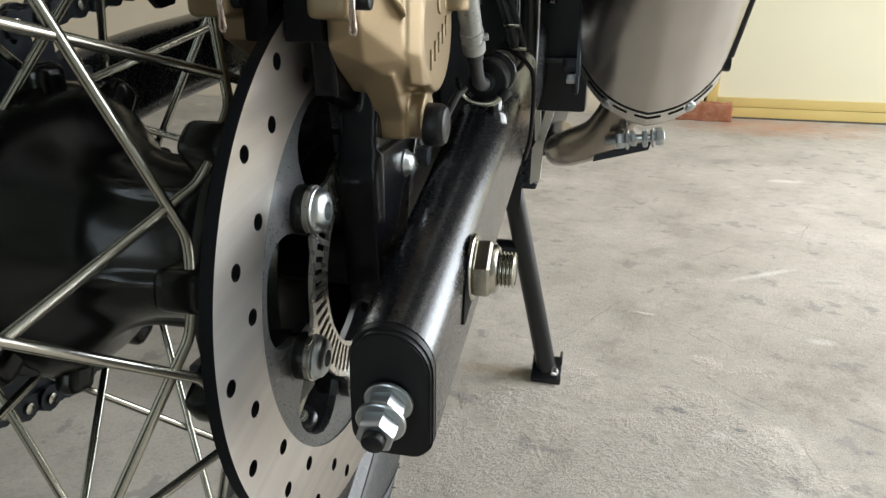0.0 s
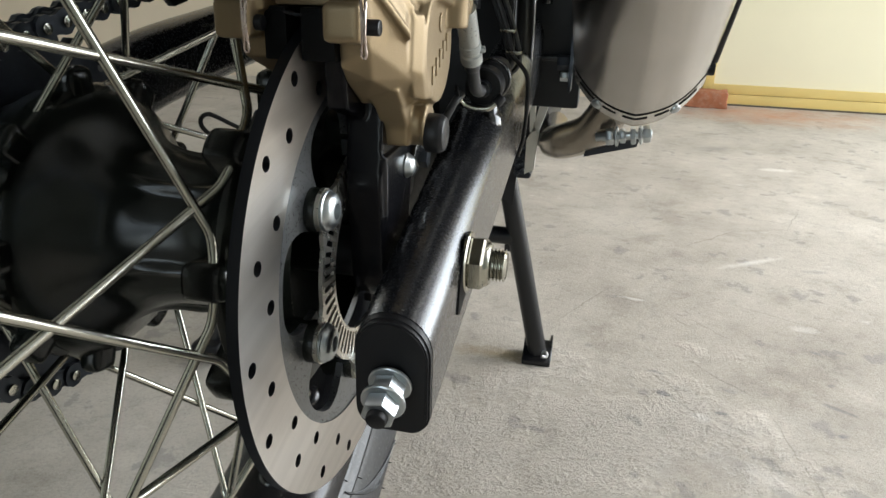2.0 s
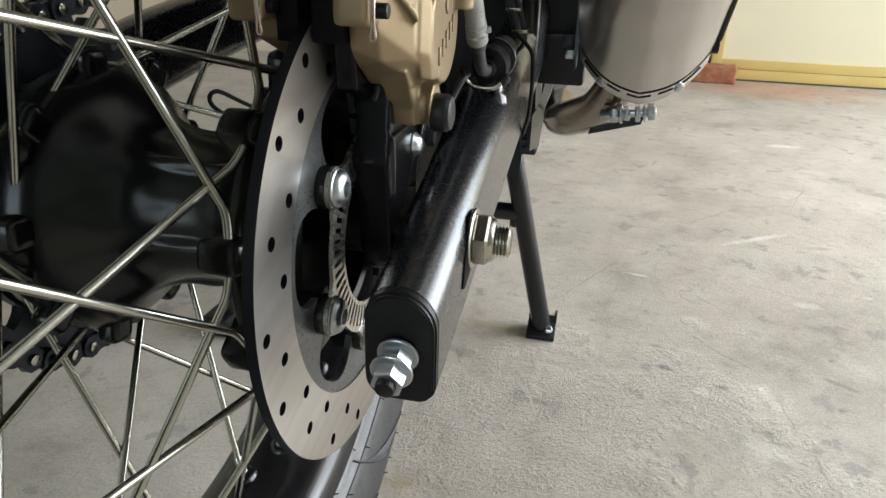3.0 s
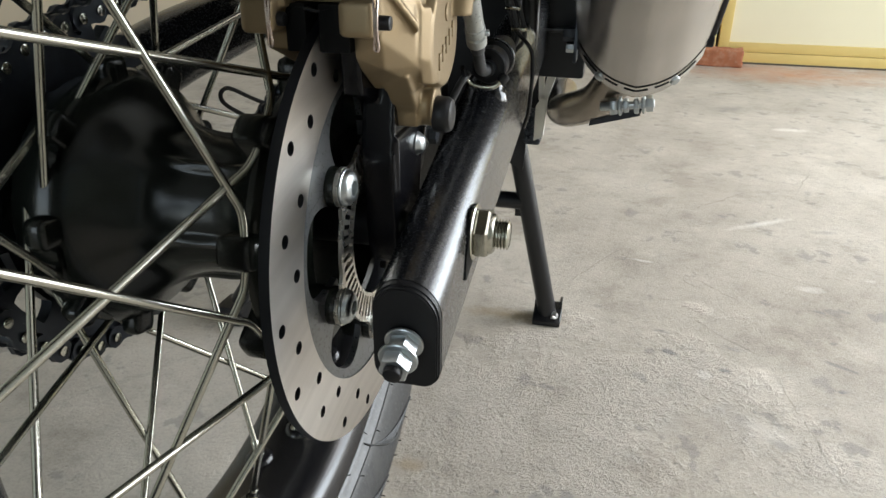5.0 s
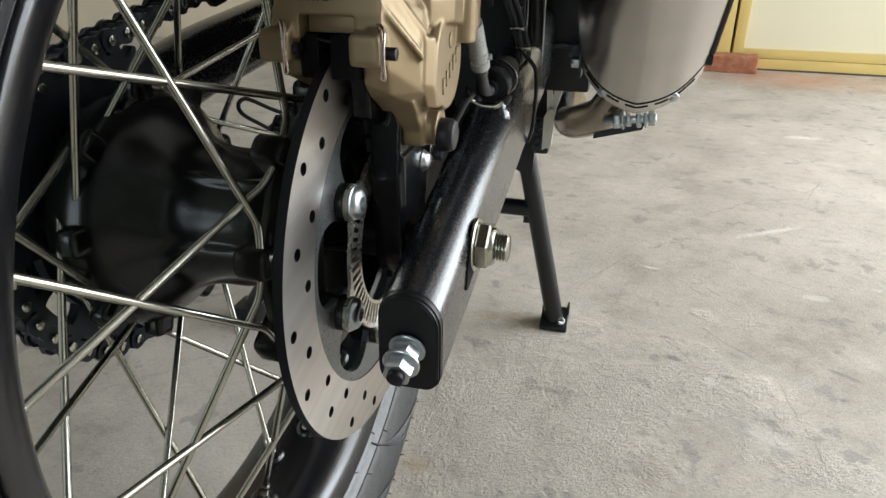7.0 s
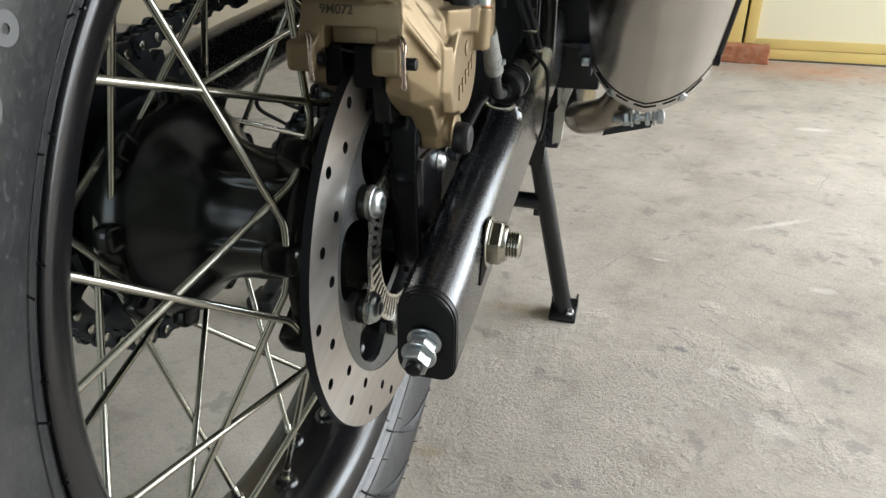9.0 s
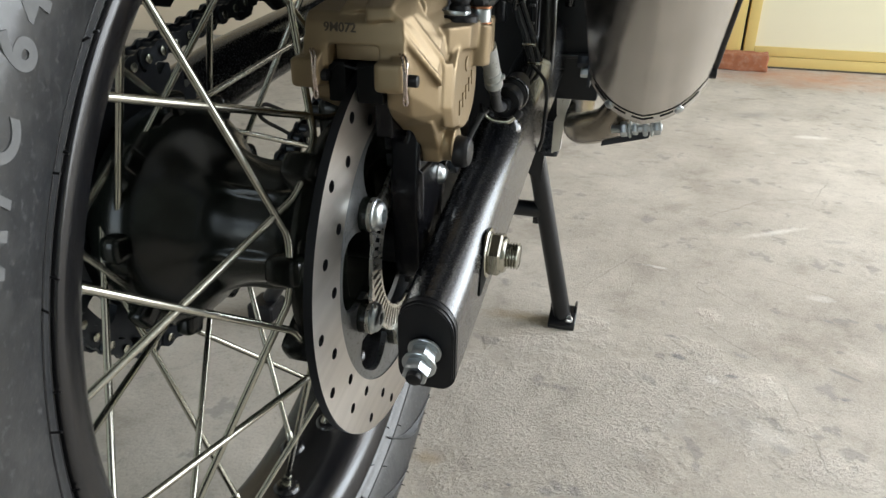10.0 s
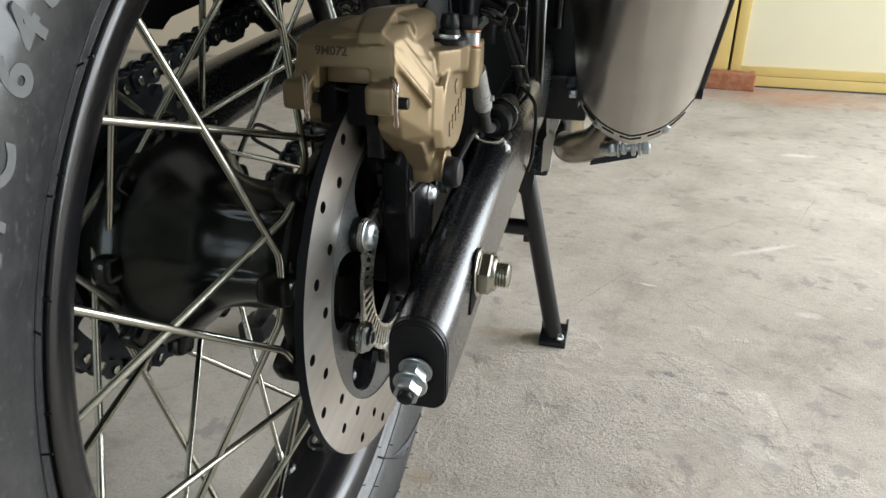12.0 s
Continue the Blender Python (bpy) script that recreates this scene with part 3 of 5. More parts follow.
# tyre
def tyre():
    half = [(0.0, 0.3235), (0.018, 0.321), (0.034, 0.3145), (0.047, 0.303), (0.0560, 0.290), (0.0592, 0.281), (0.0590, 0.274), (0.0570, 0.2650),
            (0.0534, 0.2545), (0.0495, 0.2455), (0.0455, 0.2395), (0.0430, 0.2355), (0.0405, 0.2330), (0.036, 0.2280), (0.034, 0.2205)]
    half = [(p.x, p.y) for p in smooth_path([(x, r, 0) for x, r in half], 3)]
    half[0] = (0.0, 0.3235)
    prof = [(MID + x, r) for x, r in half] + [(MID - x, r) for x, r in half[::-1][:-1]]
    ob = part("tyre", lathe(bmesh.new(), prof, 160, AX, closed=True), TYRE_RUBBER, bike, "black rubber road tyre with moulded sidewall lettering")
    return ob


TYRE = tyre()

def on_side(r):
    """Distance of the sidewall from the middle plane at radius r."""
    pts = [(0.2330, 0.0405), (0.2355, 0.0430), (0.2395, 0.0455), (0.2455, 0.0495), (0.2545, 0.0534), (0.2650, 0.0570), (0.2740, 0.0590), (0.2810, 0.0592), (0.2900, 0.0560)]
    for (r0, x0), (r1, x1) in zip(pts, pts[1:]):
        if r <= r1:
            return x0 + (x1 - x0) * (r - r0) / (r1 - r0)
    return pts[-1][1]


def side_point(r, deg):
    return polar(MID + on_side(r) + 0.0006, r, deg)


def tyre_marks():
    # moulded leaf pattern round the sidewall, clear of the lettering
    bm = bmesh.new()
    for k in range(24):
        a = 15.0 * k + 4
        if 120 < a < 190:
            continue
        lead = lambda u: (0.2380 + 0.0430 * u, a + 15 * u ** 1.6)
        tail = lambda u: (0.2380 + 0.0340 * math.sin(u * 1.5), a + 7.0 * u)
        sweep(bm, [side_point(*lead(i / 14)) for i in range(15)], circle(0.0007, 5), (1, 0, 0))
        sweep(bm, [side_point(*tail(i / 14)) for i in range(15)], circle(0.0007, 5), (1, 0, 0))
        for j in range(9):
            w, end = 0.1 + 0.1 * j, 1.0 - 0.03 * j
            mid = [((1 - w) * lead(u)[0] + w * tail(u)[0], (1 - w) * lead(u)[1] + w * tail(u)[1]) for u in [0.12 + (end - 0.12) * i / 10 for i in range(11)]]
            sweep(bm, [side_point(*q) for q in mid], circle(0.0004, 4), (1, 0, 0))
    part("sidewall_pattern", bm, RUBBER, TYRE, "fine moulded leaf lines")
    # moulding seams
    bm = bmesh.new()
    for x, r in ((0.0486, 0.2440), (0.0574, 0.2870), (0.0420, 0.2345)):
        lathe(bm, [(MID + x - 0.0005, r - 0.0009), (MID + x + 0.0004, r - 0.0003), (MID + x + 0.0004, r + 0.0003), (MID + x - 0.0005, r + 0.0009)], 160, AX, closed=True)
    part("mould_line", bm, PLASTIC, TYRE)
    # little rubber hairs left by the mould
    hair = finish(rod(bmesh.new(), (-0.0002, 0, 0), (0.0045, 0, 0), 0.00045, seg=6), "hair", PLASTIC)
    for x, r, n, off in ((0.0490, 0.2440, 36, 3.0), (0.0420, 0.2345, 36, 1.0), (0.0590, 0.2800, 48, 0.0), (0.0555, 0.2915, 48, 4.0)):
        for k in range(n):
            m = Matrix.Translation(AX) @ Matrix.Rotation(radians(360 / n * k + off), 4, "X") @ Matrix.Translation((MID + x - 0.001, r, 0)) @ pose(0, 0, 0, 0, random.uniform(-20, 20), random.uniform(-20, 20))
            piece("hair", hair, m, TYRE)


tyre_marks()


def sidewall_text(glyphs, r, size):
    """Raised writing round the sidewall, read with its feet towards the axle: (character, degrees) pairs."""
    for ch, deg in glyphs:
        cu = bpy.data.curves.new("glyph", "FONT")
        cu.body, cu.size, cu.align_x, cu.extrude, cu.offset = ch, size, "CENTER", 0.0004, 0.0007
        cu.resolution_u = 8
        tmp = new("glyph", cu)
        me = bpy.data.meshes.new_from_object(tmp)
        bpy.data.objects.remove(tmp)
        me.materials.append(LETTER)
        a = radians(deg + 0.7)
        out = Vector((0, math.cos(a), math.sin(a)))
        side = Vector((0, math.sin(a), -math.cos(a)))
        m = Matrix((side, out, Vector((1, 0, 0)))).transposed().to_4x4()
        m.translation = Vector((MID + 0.0582, 0, HUB)) + out * r
        piece("letter", me, m @ pose(0, 0, 0, 6, 0, 0), TYRE)


sidewall_text([("M", 157.8), ("/", 154.4), ("C", 151.3), ("6", 146.2), ("4", 143.2), ("S", 140.2)], 0.2685, 0.0195)

# rim
def rim():
    h = [(0.0395, 0.2315), (0.0410, 0.2328), (0.0428, 0.2322), (0.0435, 0.2302), (0.0432, 0.2275), (0.0420, 0.2230), (0.0404, 0.2190), (0.0380, 0.2150), (0.0340, 0.2112), (0.0280, 0.2080), (0.0210, 0.2056), (0.0140, 0.2038), (0.0, 0.2030)]
    h = [(p.x, p.y) for p in smooth_path([(x, r, 0) for x, r in h], 3)]
    h[-1] = (0.0, h[-1][1])
    inner = [(0.0, 0.2062), (0.0200, 0.2085), (0.0270, 0.2120), (0.0350, 0.2180), (0.0385, 0.2240), (0.0395, 0.2300)]
    prof = [(MID + x, r) for x, r in h] + [(MID - x, r) for x, r in h[::-1][1:]] + [(MID - x, r) for x, r in inner[::-1]] + [(MID + x, r) for x, r in inner[1:]]
    return part("rim", lathe(bmesh.new(), prof, 160, AX, closed=True), RIM_PAINT, bike, "gloss black wheel rim")


RIM = rim()

# hub
def hub():
    """A turned casting whose waist carries axial ribs and shallow pockets on the drum's shoulder."""
    prof = [(-0.172, 0.030), (-0.170, 0.066), (-0.165, 0.0715), (-0.157, 0.0745), (-0.149, 0.0752), (-0.142, 0.0735), (-0.136, 0.0695), (-0.130, 0.0640), (-0.124, 0.0575), (-0.117, 0.0510), (-0.110, 0.0460), (-0.102, 0.0422), (-0.092, 0.0395),
            (-0.080, 0.0385), (-0.068, 0.0388), (-0.058, 0.0415), (-0.050, 0.0475), (-0.043, 0.0560), (-0.038, 0.0660), (-0.0355, 0.0740), (-0.0340, 0.0775), (-0.0260, 0.0780), (-0.0240, 0.0760), (-0.0225, 0.0600), (-0.0120, 0.0585), (-0.0112, 0.0510), (-0.0300, 0.0470), (-0.0305, 0.0100)]
    prof = [(p.x, p.y) for p in smooth_path([(s, r, 0) for s, r in prof], 2)]
    bm = bmesh.new()
    seg, rings = 180, []
    for s, r in prof:
        waist = max(0.0, 1 - abs((s + 0.082) / 0.036))
        ring = []
        for i in range(seg):
            a = 2 * math.pi * i / seg
            deg = math.degrees(a)
            rib = max(0.0, 1 - abs(((deg - 128 + 30) % 60) - 30) / 7.0)
            rib = rib * rib * (3 - 2 * rib)
            pocket = max(0.0, 1 - abs(((deg - 158 + 30) % 60) - 30) / 24.0)
            pocket = pocket * pocket * (3 - 2 * pocket)
            k = r + 0.0042 * rib * waist - 0.0030 * pocket * max(0.0, 1 - abs((s + 0.112) / 0.014))
            ring.append(bm.verts.new((s, k * math.cos(a), HUB + k * math.sin(a))))
        rings.append(ring)
    for a, b in zip(rings, rings[1:]):
        for i in range(seg):
            bm.faces.new((a[i], a[(i + 1) % seg], b[(i + 1) % seg], b[i]))
    bm.faces.new(rings[0][::-1])
    bm.faces.new(rings[-1])
    return part("hub", bm, BLACK_CAST, bike, "black cast wheel hub with axial ribs")


HUB_PART = hub()

# lugs round the hub where the spokes hook in
for x0, x1, r0, n, off, w, h in ((-0.0445, -0.0235, 0.0790, 9, 171.5 - 90, 0.0085, 0.0095), (-0.152, -0.138, 0.0735, 9, 4.5, 0.0090, 0.0110)):
    for k in range(n):
        bm = box(bmesh.new(), (x0, -w, r0 - 0.022), (x1, w, r0 + h), 0.0065, 4)
        bm.transform(Matrix.Translation(AX) @ Matrix.Rotation(radians(360 / n * k + off), 4, "X"))
        part("flange_lug", bm, BLACK_CAST, HUB_PART)
# round eyes of the far flange, between its lugs
for k in range(9):
    a = 264.5 + 40 * k
    eye = bmesh.new()
    c = polar(0, 0.0655, a)
    out = Vector((0, c.y, c.z - HUB)).normalized()
    side = Vector((0, -out.z, out.y))
    loop = [c + out * 0.0105 * math.cos(t) + side * 0.0105 * math.sin(t) for t in [radians(-110 + 220 * i / 20) for i in range(21)]] + [c - out * 0.018 + side * 0.012, c - out * 0.018 - side * 0.012]
    hole = [c + (out * math.cos(t) + side * math.sin(t)) * 0.0030 for t in [2 * math.pi * i / 14 for i in range(14)]]
    plate(eye, [[(p.y, p.z) for p in loop], [(p.y, p.z) for p in hole]], -0.1500, -0.1400)
    part("flange_eye", eye, BLACK_CAST, HUB_PART)

# spokes
SPOKE_R = 0.0021


def spokes(xh, rh, xr, rr, start, lean, axial, turn=0):
    """Nine spokes of one hand, hooked into one flange and screwed into the rim."""
    h0, r0 = polar(xh, rh, start + lean), polar(xr, rr, start)
    bm = bmesh.new()
    d = (r0 - h0).normalized()
    if turn:
        a = radians(start + lean)
        tang = Vector((0, -math.sin(a), math.cos(a))) * turn
        q = h0 + d * 0.0110
        path = [q - d * 0.0062 + tang * 0.0150, q - d * 0.0060 + tang * 0.0080, q - d * 0.0035 + tang * 0.0022, q, q + d * 0.006] + [h0.lerp(r0, t) for t in (0.25, 0.6, 0.985)]
    else:
        path = [h0 + Vector((-axial * 0.011, 0, 0)), h0 + Vector((-axial * 0.005, 0, 0)) + d * 0.0006, h0 + d * 0.0035 + Vector((-axial * 0.0008, 0, 0)), h0 + d * 0.009] + [h0.lerp(r0, t) for t in (0.2, 0.6, 0.985)]
    sweep(bm, smooth_path(path, 4), circle(SPOKE_R, 16), (0.9, 0.3, 0.2) if turn else (0.3, 1, 0.2))
    bm.transform(Matrix.Translation((0, 0, -HUB)))
    me = finish(bm, "spoke", SPOKE)
    nb = bmesh.new()
    rod(nb, r0 - d * 0.013, r0 - d * 0.004, 0.0029, seg=12, bevel=0.0004)
    rod(nb, r0 - d * 0.004, r0 + d * 0.004, 0.0042, 0.0052, seg=12)
    nb.transform(Matrix.Translation((0, 0, -HUB)))
    nm = finish(nb, "nipple", SPOKE)
    # pressed seat of the nipple in the rim
    sb = bmesh.new()
    lathe(sb, [(-0.0030, 0.0105), (-0.0008, 0.0098), (0.0012, 0.0078), (0.0018, 0.0056), (0.0018, 0.0046)], 20, axis="z")
    sb.transform(Matrix.Translation((0, 0, -HUB)) @ frame_to(polar(xr, 0.2015, start), AX_IN(polar(xr, 0.2015, start))))
    sm = finish(sb, "nipple_seat", RIM_PAINT)
    for k in range(9):
        m = Matrix.Translation(AX) @ Matrix.Rotation(radians(40 * k), 4, "X")
        piece("spoke", me, m, HUB_PART)
        piece("nipple", nm, m, RIM)
        piece("nipple_seat", sm, m, RIM)


def AX_IN(p):
    """The way from a point of the rim to the axle."""
    return Vector((0, -p.y, HUB - p.z))


spokes(-0.0299, 0.0795, -0.0800, 0.2000, 124.1, 38.0, -1, 1)
spokes(-0.0299, 0.0795, -0.0800, 0.2000, 143.0, -44.0, 1, -1)
spokes(-0.1596, 0.0630, -0.0966, 0.2030, 115.17, 76.1, 1)
spokes(-0.1672, 0.0666, -0.0966, 0.2030, 133.45, -70.0, -1)


# brake disc
def brake_disc():
    holes = []
    radius = (0.1120, 0.1003, 0.1120, 0.0943, 0.1064, 0.0943)
    for k in range(36):
        a = radians(123.5 + 10 * k)
        r = radius[k % 6]
        holes.append(ring_loop(0.0031, 18, 0, (r * math.cos(a), r * math.sin(a))))
    bm = plate(bmesh.new(), [at_axle(l) for l in [ring_loop(0.1200, 200), ring_loop(0.0873, 140)] + holes], -0.0048, 0.0)
    disc = part("brake_disc", bm, STEEL, bike, "drilled steel rear brake disc with polished friction band", smooth=30)
    disc.data.materials.append(BLACK)
    for p in disc.data.polygons:
        p.material_index = 0 if abs(p.normal.x) > 0.5 else 1
    # carrier with six wide rounded windows between its bolt eyes
    star = []
    for i in range(360):
        a = 2 * math.pi * i / 360
        d = abs(((math.degrees(a) - 143.0 + 30) % 60) - 30)
        u = min(1.0, (30 - d) / 21.5)
        r = 0.0490 + 0.0330 * math.sqrt(max(0.0, 1 - u ** 3.4))
        star.append((r * math.cos(a), r * math.sin(a)))
    bm = plate(bmesh.new(), [at_axle(l) for l in [ring_loop(0.0873, 140), star]], -0.0044, -0.0008)
    part("carrier", bm, CARRIER, disc, "dark satin grey inner carrier of the disc")
    for k in range(6):
        a = 143.0 + 60 * k
        c = polar(-0.001, 0.0605, a)
        bm = bmesh.new()
        rod(bm, c + Vector((-0.012, 0, 0)), c + Vector((0.0047, 0, 0)), 0.0098, seg=32, bevel=0.0006)
        part("boss", bm, BLACK_CAST, disc)
        bm = bmesh.new()
        lathe(bm, [(0.0066, 0.0089), (0.0070, 0.0092), (0.0078, 0.0092), (0.0082, 0.0086), (0.0100, 0.0080), (0.0112, 0.0066), (0.0118, 0.0046), (0.0118, 0.0036), (0.0090, 0.0034), (0.0090, 0.0004)], 32, c)
        part("disc_bolt", bm, ZINC, disc, "zinc-plated domed socket bolt")
    teeth = []
    for k in range(60):
        a = 2 * math.pi * k / 60
        w = math.pi / 60 * 0.54
        teeth.append([(r * math.cos(a + s * w), r * math.sin(a + s * w)) for r, s in ((0.0414, -0.9), (0.0414, 0.9), (0.0424, 1), (0.0520, 0.95), (0.0530, 0.8), (0.0530, -0.8), (0.0520, -0.95), (0.0424, -1))])
    outer = []
    for i in range(480):
        a = 2 * math.pi * i / 480
        d = abs(((math.degrees(a) - 143.0 + 30) % 60) - 30)
        s = 0.0605 * math.sin(radians(d))
        if abs(s) < 0.0098:
            r = 0.0605 * math.cos(radians(d)) + math.sqrt(0.0098 ** 2 - s * s)
            r = max(r, 0.0590)
        else:
            k = min(1.0, (d - 9.3) / 8.0)
            r = 0.0590 - 0.0034 * k * k * (3 - 2 * k)
        outer.append((r * math.cos(a), r * math.sin(a)))
    bm = plate(bmesh.new(), [at_axle(l) for l in [outer, ring_loop(0.0396, 120)] + teeth], 0.0038, 0.0056)
    part("tone_ring", bm, RING, disc, "slotted steel wheel-speed ring with bolt eyes")
    return disc


DISC = brake_disc()

# axle, spacer, nut
axle = bmesh.new()
rod(axle, (-0.21, 0, HUB), (0.0790, 0, HUB), 0.0067, seg=28, bevel=0.0012)
for i in range(6):
    lathe(axle, [(0.0690 + 0.0017 * i, 0.0066), (0.0697 + 0.0017 * i, 0.0082), (0.0699 + 0.0017 * i, 0.0082), (0.0706 + 0.0017 * i, 0.0066)], 28, AX, closed=True)
AXLE = part("axle", axle, NICKEL, bike, "plated steel axle with threaded end")
part("axle_nut", hexnut(bmesh.new(), (0.0612, 0, HUB), (0.0690, 0, HUB), 0.0245, 0.0012, 0.733), NICKEL, AXLE, "plated hexagonal axle nut")
part("washer", lathe(bmesh.new(), [(0.0590, 0.008), (0.0590, 0.0150), (0.0594, 0.0154), (0.0606, 0.0154), (0.0612, 0.0146), (0.0612, 0.008)], 40, AX), NICKEL, AXLE)
part("nut_collar", lathe(bmesh.new(), [(0.0688, 0.008), (0.0688, 0.0114), (0.0702, 0.0110), (0.0714, 0.0098), (0.0714, 0.008)], 32, AX), NICKEL, AXLE)
part("spacer", lathe(bmesh.new(), [(-0.030, 0.009), (-0.030, 0.0135), (0.012, 0.0135), (0.012, 0.009)], 40, AX), PLASTIC, AXLE, "dark grey axle spacer")


# swingarm
def arm_mid(y):
    """Middle height of the right arm and its height; it deepens towards the pivot."""
    top, low = 0.4155 + 0.305 * y - 0.16 * max(0.0, y - 0.10) ** 1.2, 0.3556 + 0.217 * y
    return (top + low) / 2, top - low


def arm_sweep(bm, x, y0, y1, n=24, k=1.0, kv=1.0):
    rings = []
    for i in range(n + 1):
        y = y0 + (y1 - y0) * i / n
        zc, h = arm_mid(y)
        sec = rounded(0.0328 * k, h * kv, (0.0180 * k, 0.0140 * k, 0.0110 * k, 0.0080 * k), 9)
        rings.append([bm.verts.new((x + u, y, zc + v)) for u, v in sec])
    m = len(rings[0])
    for a, b in zip(rings, rings[1:]):
        for i in range(m):
            bm.faces.new((a[i], a[(i + 1) % m], b[(i + 1) % m], b[i]))
    bm.faces.new(rings[0][::-1])
    bm.faces.new(rings[-1])
    return bm


SLOPE = 0.25


def swingarm():
    arm = part("swingarm", arm_sweep(bmesh.new(), 0.0430, -0.0705, 0.50, 40), ARM_PAINT, bike, "satin black steel swingarm tube with dust specks")
    far_arm = smooth_path([Vector((-0.206, y, z)) for y, z in ((-0.0705, 0.374), (0.0, 0.404), (0.045, 0.429), (0.085, 0.440), (0.15, 0.4525), (0.25, 0.4640), (0.50, 0.490))], 6)
    part("swingarm_tube", sweep(bmesh.new(), far_arm, rounded(0.0330, 0.0570, (0.0155,) * 4, 7)), ARM_PAINT, arm)
    part("chain_guard", prism(bmesh.new(), [(-0.10, 0.508), (0.040, 0.521), (0.073, 0.515), (0.084, 0.524), (0.121, 0.529), (0.40, 0.60), (0.40, 0.635), (-0.10, 0.565)], -0.1990, -0.1925, 0.001), PLASTIC, arm, "black plastic chain guard")
    slider = part("chain_slider", prism(bmesh.new(), [(0.150, 0.518), (0.160, 0.500), (0.167, 0.495), (0.184, 0.498), (0.190, 0.510), (0.217, 0.507), (0.231, 0.497), (0.260, 0.500), (0.262, 0.542), (0.150, 0.535)], -0.1985, -0.1925, 0.001), PLASTIC, arm, "black chain slider block")
    for y, z in ((0.176, 0.506), (0.200, 0.517), (0.236, 0.512), (0.250, 0.530)):
        part("slider_bolt", hexnut(bmesh.new(), (-0.1925, y, z), (-0.1880, y, z), 0.0070), CHAIN, slider)
    pivot = arm_mid(0.50)[0]
    part("pivot_tube", rod(bmesh.new(), (-0.23, 0.50, pivot), (0.064, 0.50, pivot), 0.028, seg=32, bevel=0.003), BLACK, arm)
    part("cross_tube", rod(bmesh.new(), (-0.20, 0.40, arm_mid(0.40)[0]), (0.035, 0.40, arm_mid(0.40)[0]), 0.022, seg=28), BLACK, arm)
    # end plugs: a flange round the tube's mouth and a softly domed cap
    for x in (0.0430, -0.206):
        bm = bmesh.new()
        arm_sweep(bm, x, -0.0735, -0.0709, 3, 0.99, 0.99)
        arm_sweep(bm, x, -0.0752, -0.0735, 2, 0.945, 0.965)
        arm_sweep(bm, x, -0.0758, -0.0752, 2, 0.90, 0.935)
        if x < 0:
            bm.transform(Matrix.Translation((0, 0, -0.004)))
        part("end_plug", bm, PLASTIC, arm, "matt black plastic end plug")
    # turned lug on the upper side that holds the hose clip
    bm = bmesh.new()
    lathe(bm, [(0.4380, 0.0092), (0.4432, 0.0088), (0.4450, 0.0074), (0.4475, 0.0062), (0.4530, 0.0058), (0.4540, 0.0040)], 28, (0.0492, 0.1075, 0), axis="z")
    part("hose_lug", bm, FRAME_GLOSS, arm)
    # dark of the adjuster slot, put in as a raised black plate
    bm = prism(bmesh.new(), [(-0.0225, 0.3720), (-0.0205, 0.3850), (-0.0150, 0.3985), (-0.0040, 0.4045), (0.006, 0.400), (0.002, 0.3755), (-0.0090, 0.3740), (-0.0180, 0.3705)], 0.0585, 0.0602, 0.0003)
    part("slot_shade", bm, PAD_BLACK, arm)
    # chain adjuster bolt
    d = Vector((0.0, 1, SLOPE)).normalized()
    c = Vector((0.0428, -0.0755, 0.3640))
    b0 = c - d * 0.0222
    bolt = part("adjuster_bolt", rod(bmesh.new(), c + d * 0.01, b0, 0.0044, seg=20, bevel=0.0010), PLASTIC, arm, "black end of the chain adjuster bolt")
    for s0, s1 in ((0.0006, 0.0086), (0.0106, 0.0190)):
        bm = bmesh.new()
        m = frame_to(c, -d)
        lathe(bm, [(s0 - 0.0005, 0.0050), (s0 - 0.0005, 0.0090), (s0 - 0.0001, 0.0094), (s0 + 0.0010, 0.0094), (s0 + 0.0014, 0.0089), (s0 + 0.0016, 0.0050)], 36, axis="z")
        bm.transform(m)
        part("flange", bm, ZINC, bolt)
        part("lock_nut", hexnut(bmesh.new(), c - d * (s0 + 0.0014), c - d * s1, 0.0130, 0.0010), ZINC, bolt, "zinc-plated flange nut")
    return arm


ARM = swingarm()

# caliper bracket: a thick casting hung on the axle, its foot rounded about it
bm = bmesh.new()
foot = [(0.0215 * math.cos(a), HUB + 0.0215 * math.sin(a)) for a in [radians(-180 + 15 * i) for i in range(13)]]
prism(bm, [(-0.022, 0.486), (-0.0225, 0.466), (-0.0245, 0.4535), (-0.0265, 0.4330), (-0.0235, 0.4100)] + foot + [(0.026, 0.420), (0.034, 0.450), (0.034, 0.486)], 0.0068, 0.0235)
prism(bm, [(-0.0245, 0.446), (-0.0205, 0.410), (-0.006, 0.404), (0.010, 0.425), (0.012, 0.446)], 0.0225, 0.0252)
prism(bm, [(-0.050, 0.508), (-0.044, 0.470), (0.0, 0.455), (0.04, 0.46), (0.05, 0.512)], 0.0060, 0.0150)
rod(bm, (0.012, 0.0110, 0.4338), (0.0238, 0.0110, 0.4338), 0.0112, seg=28)
BRACKET = cast(part("caliper_bracket", bm, BRACKET_PAINT, bike, "gloss black cast caliper bracket with rounded foot"), 0.0010, 5)
# added black sheet that keeps the gap between bracket and arm dark
part("gap_filler", prism(bmesh.new(), [(0.0, 0.455), (0.060, 0.466), (0.150, 0.480), (0.150, 0.395), (0.036, 0.366), (0.0, 0.362)], 0.0055, 0.0095, 0.001), PAD_BLACK, BRACKET, "black filler sheet added in the dark gap beside the bracket")
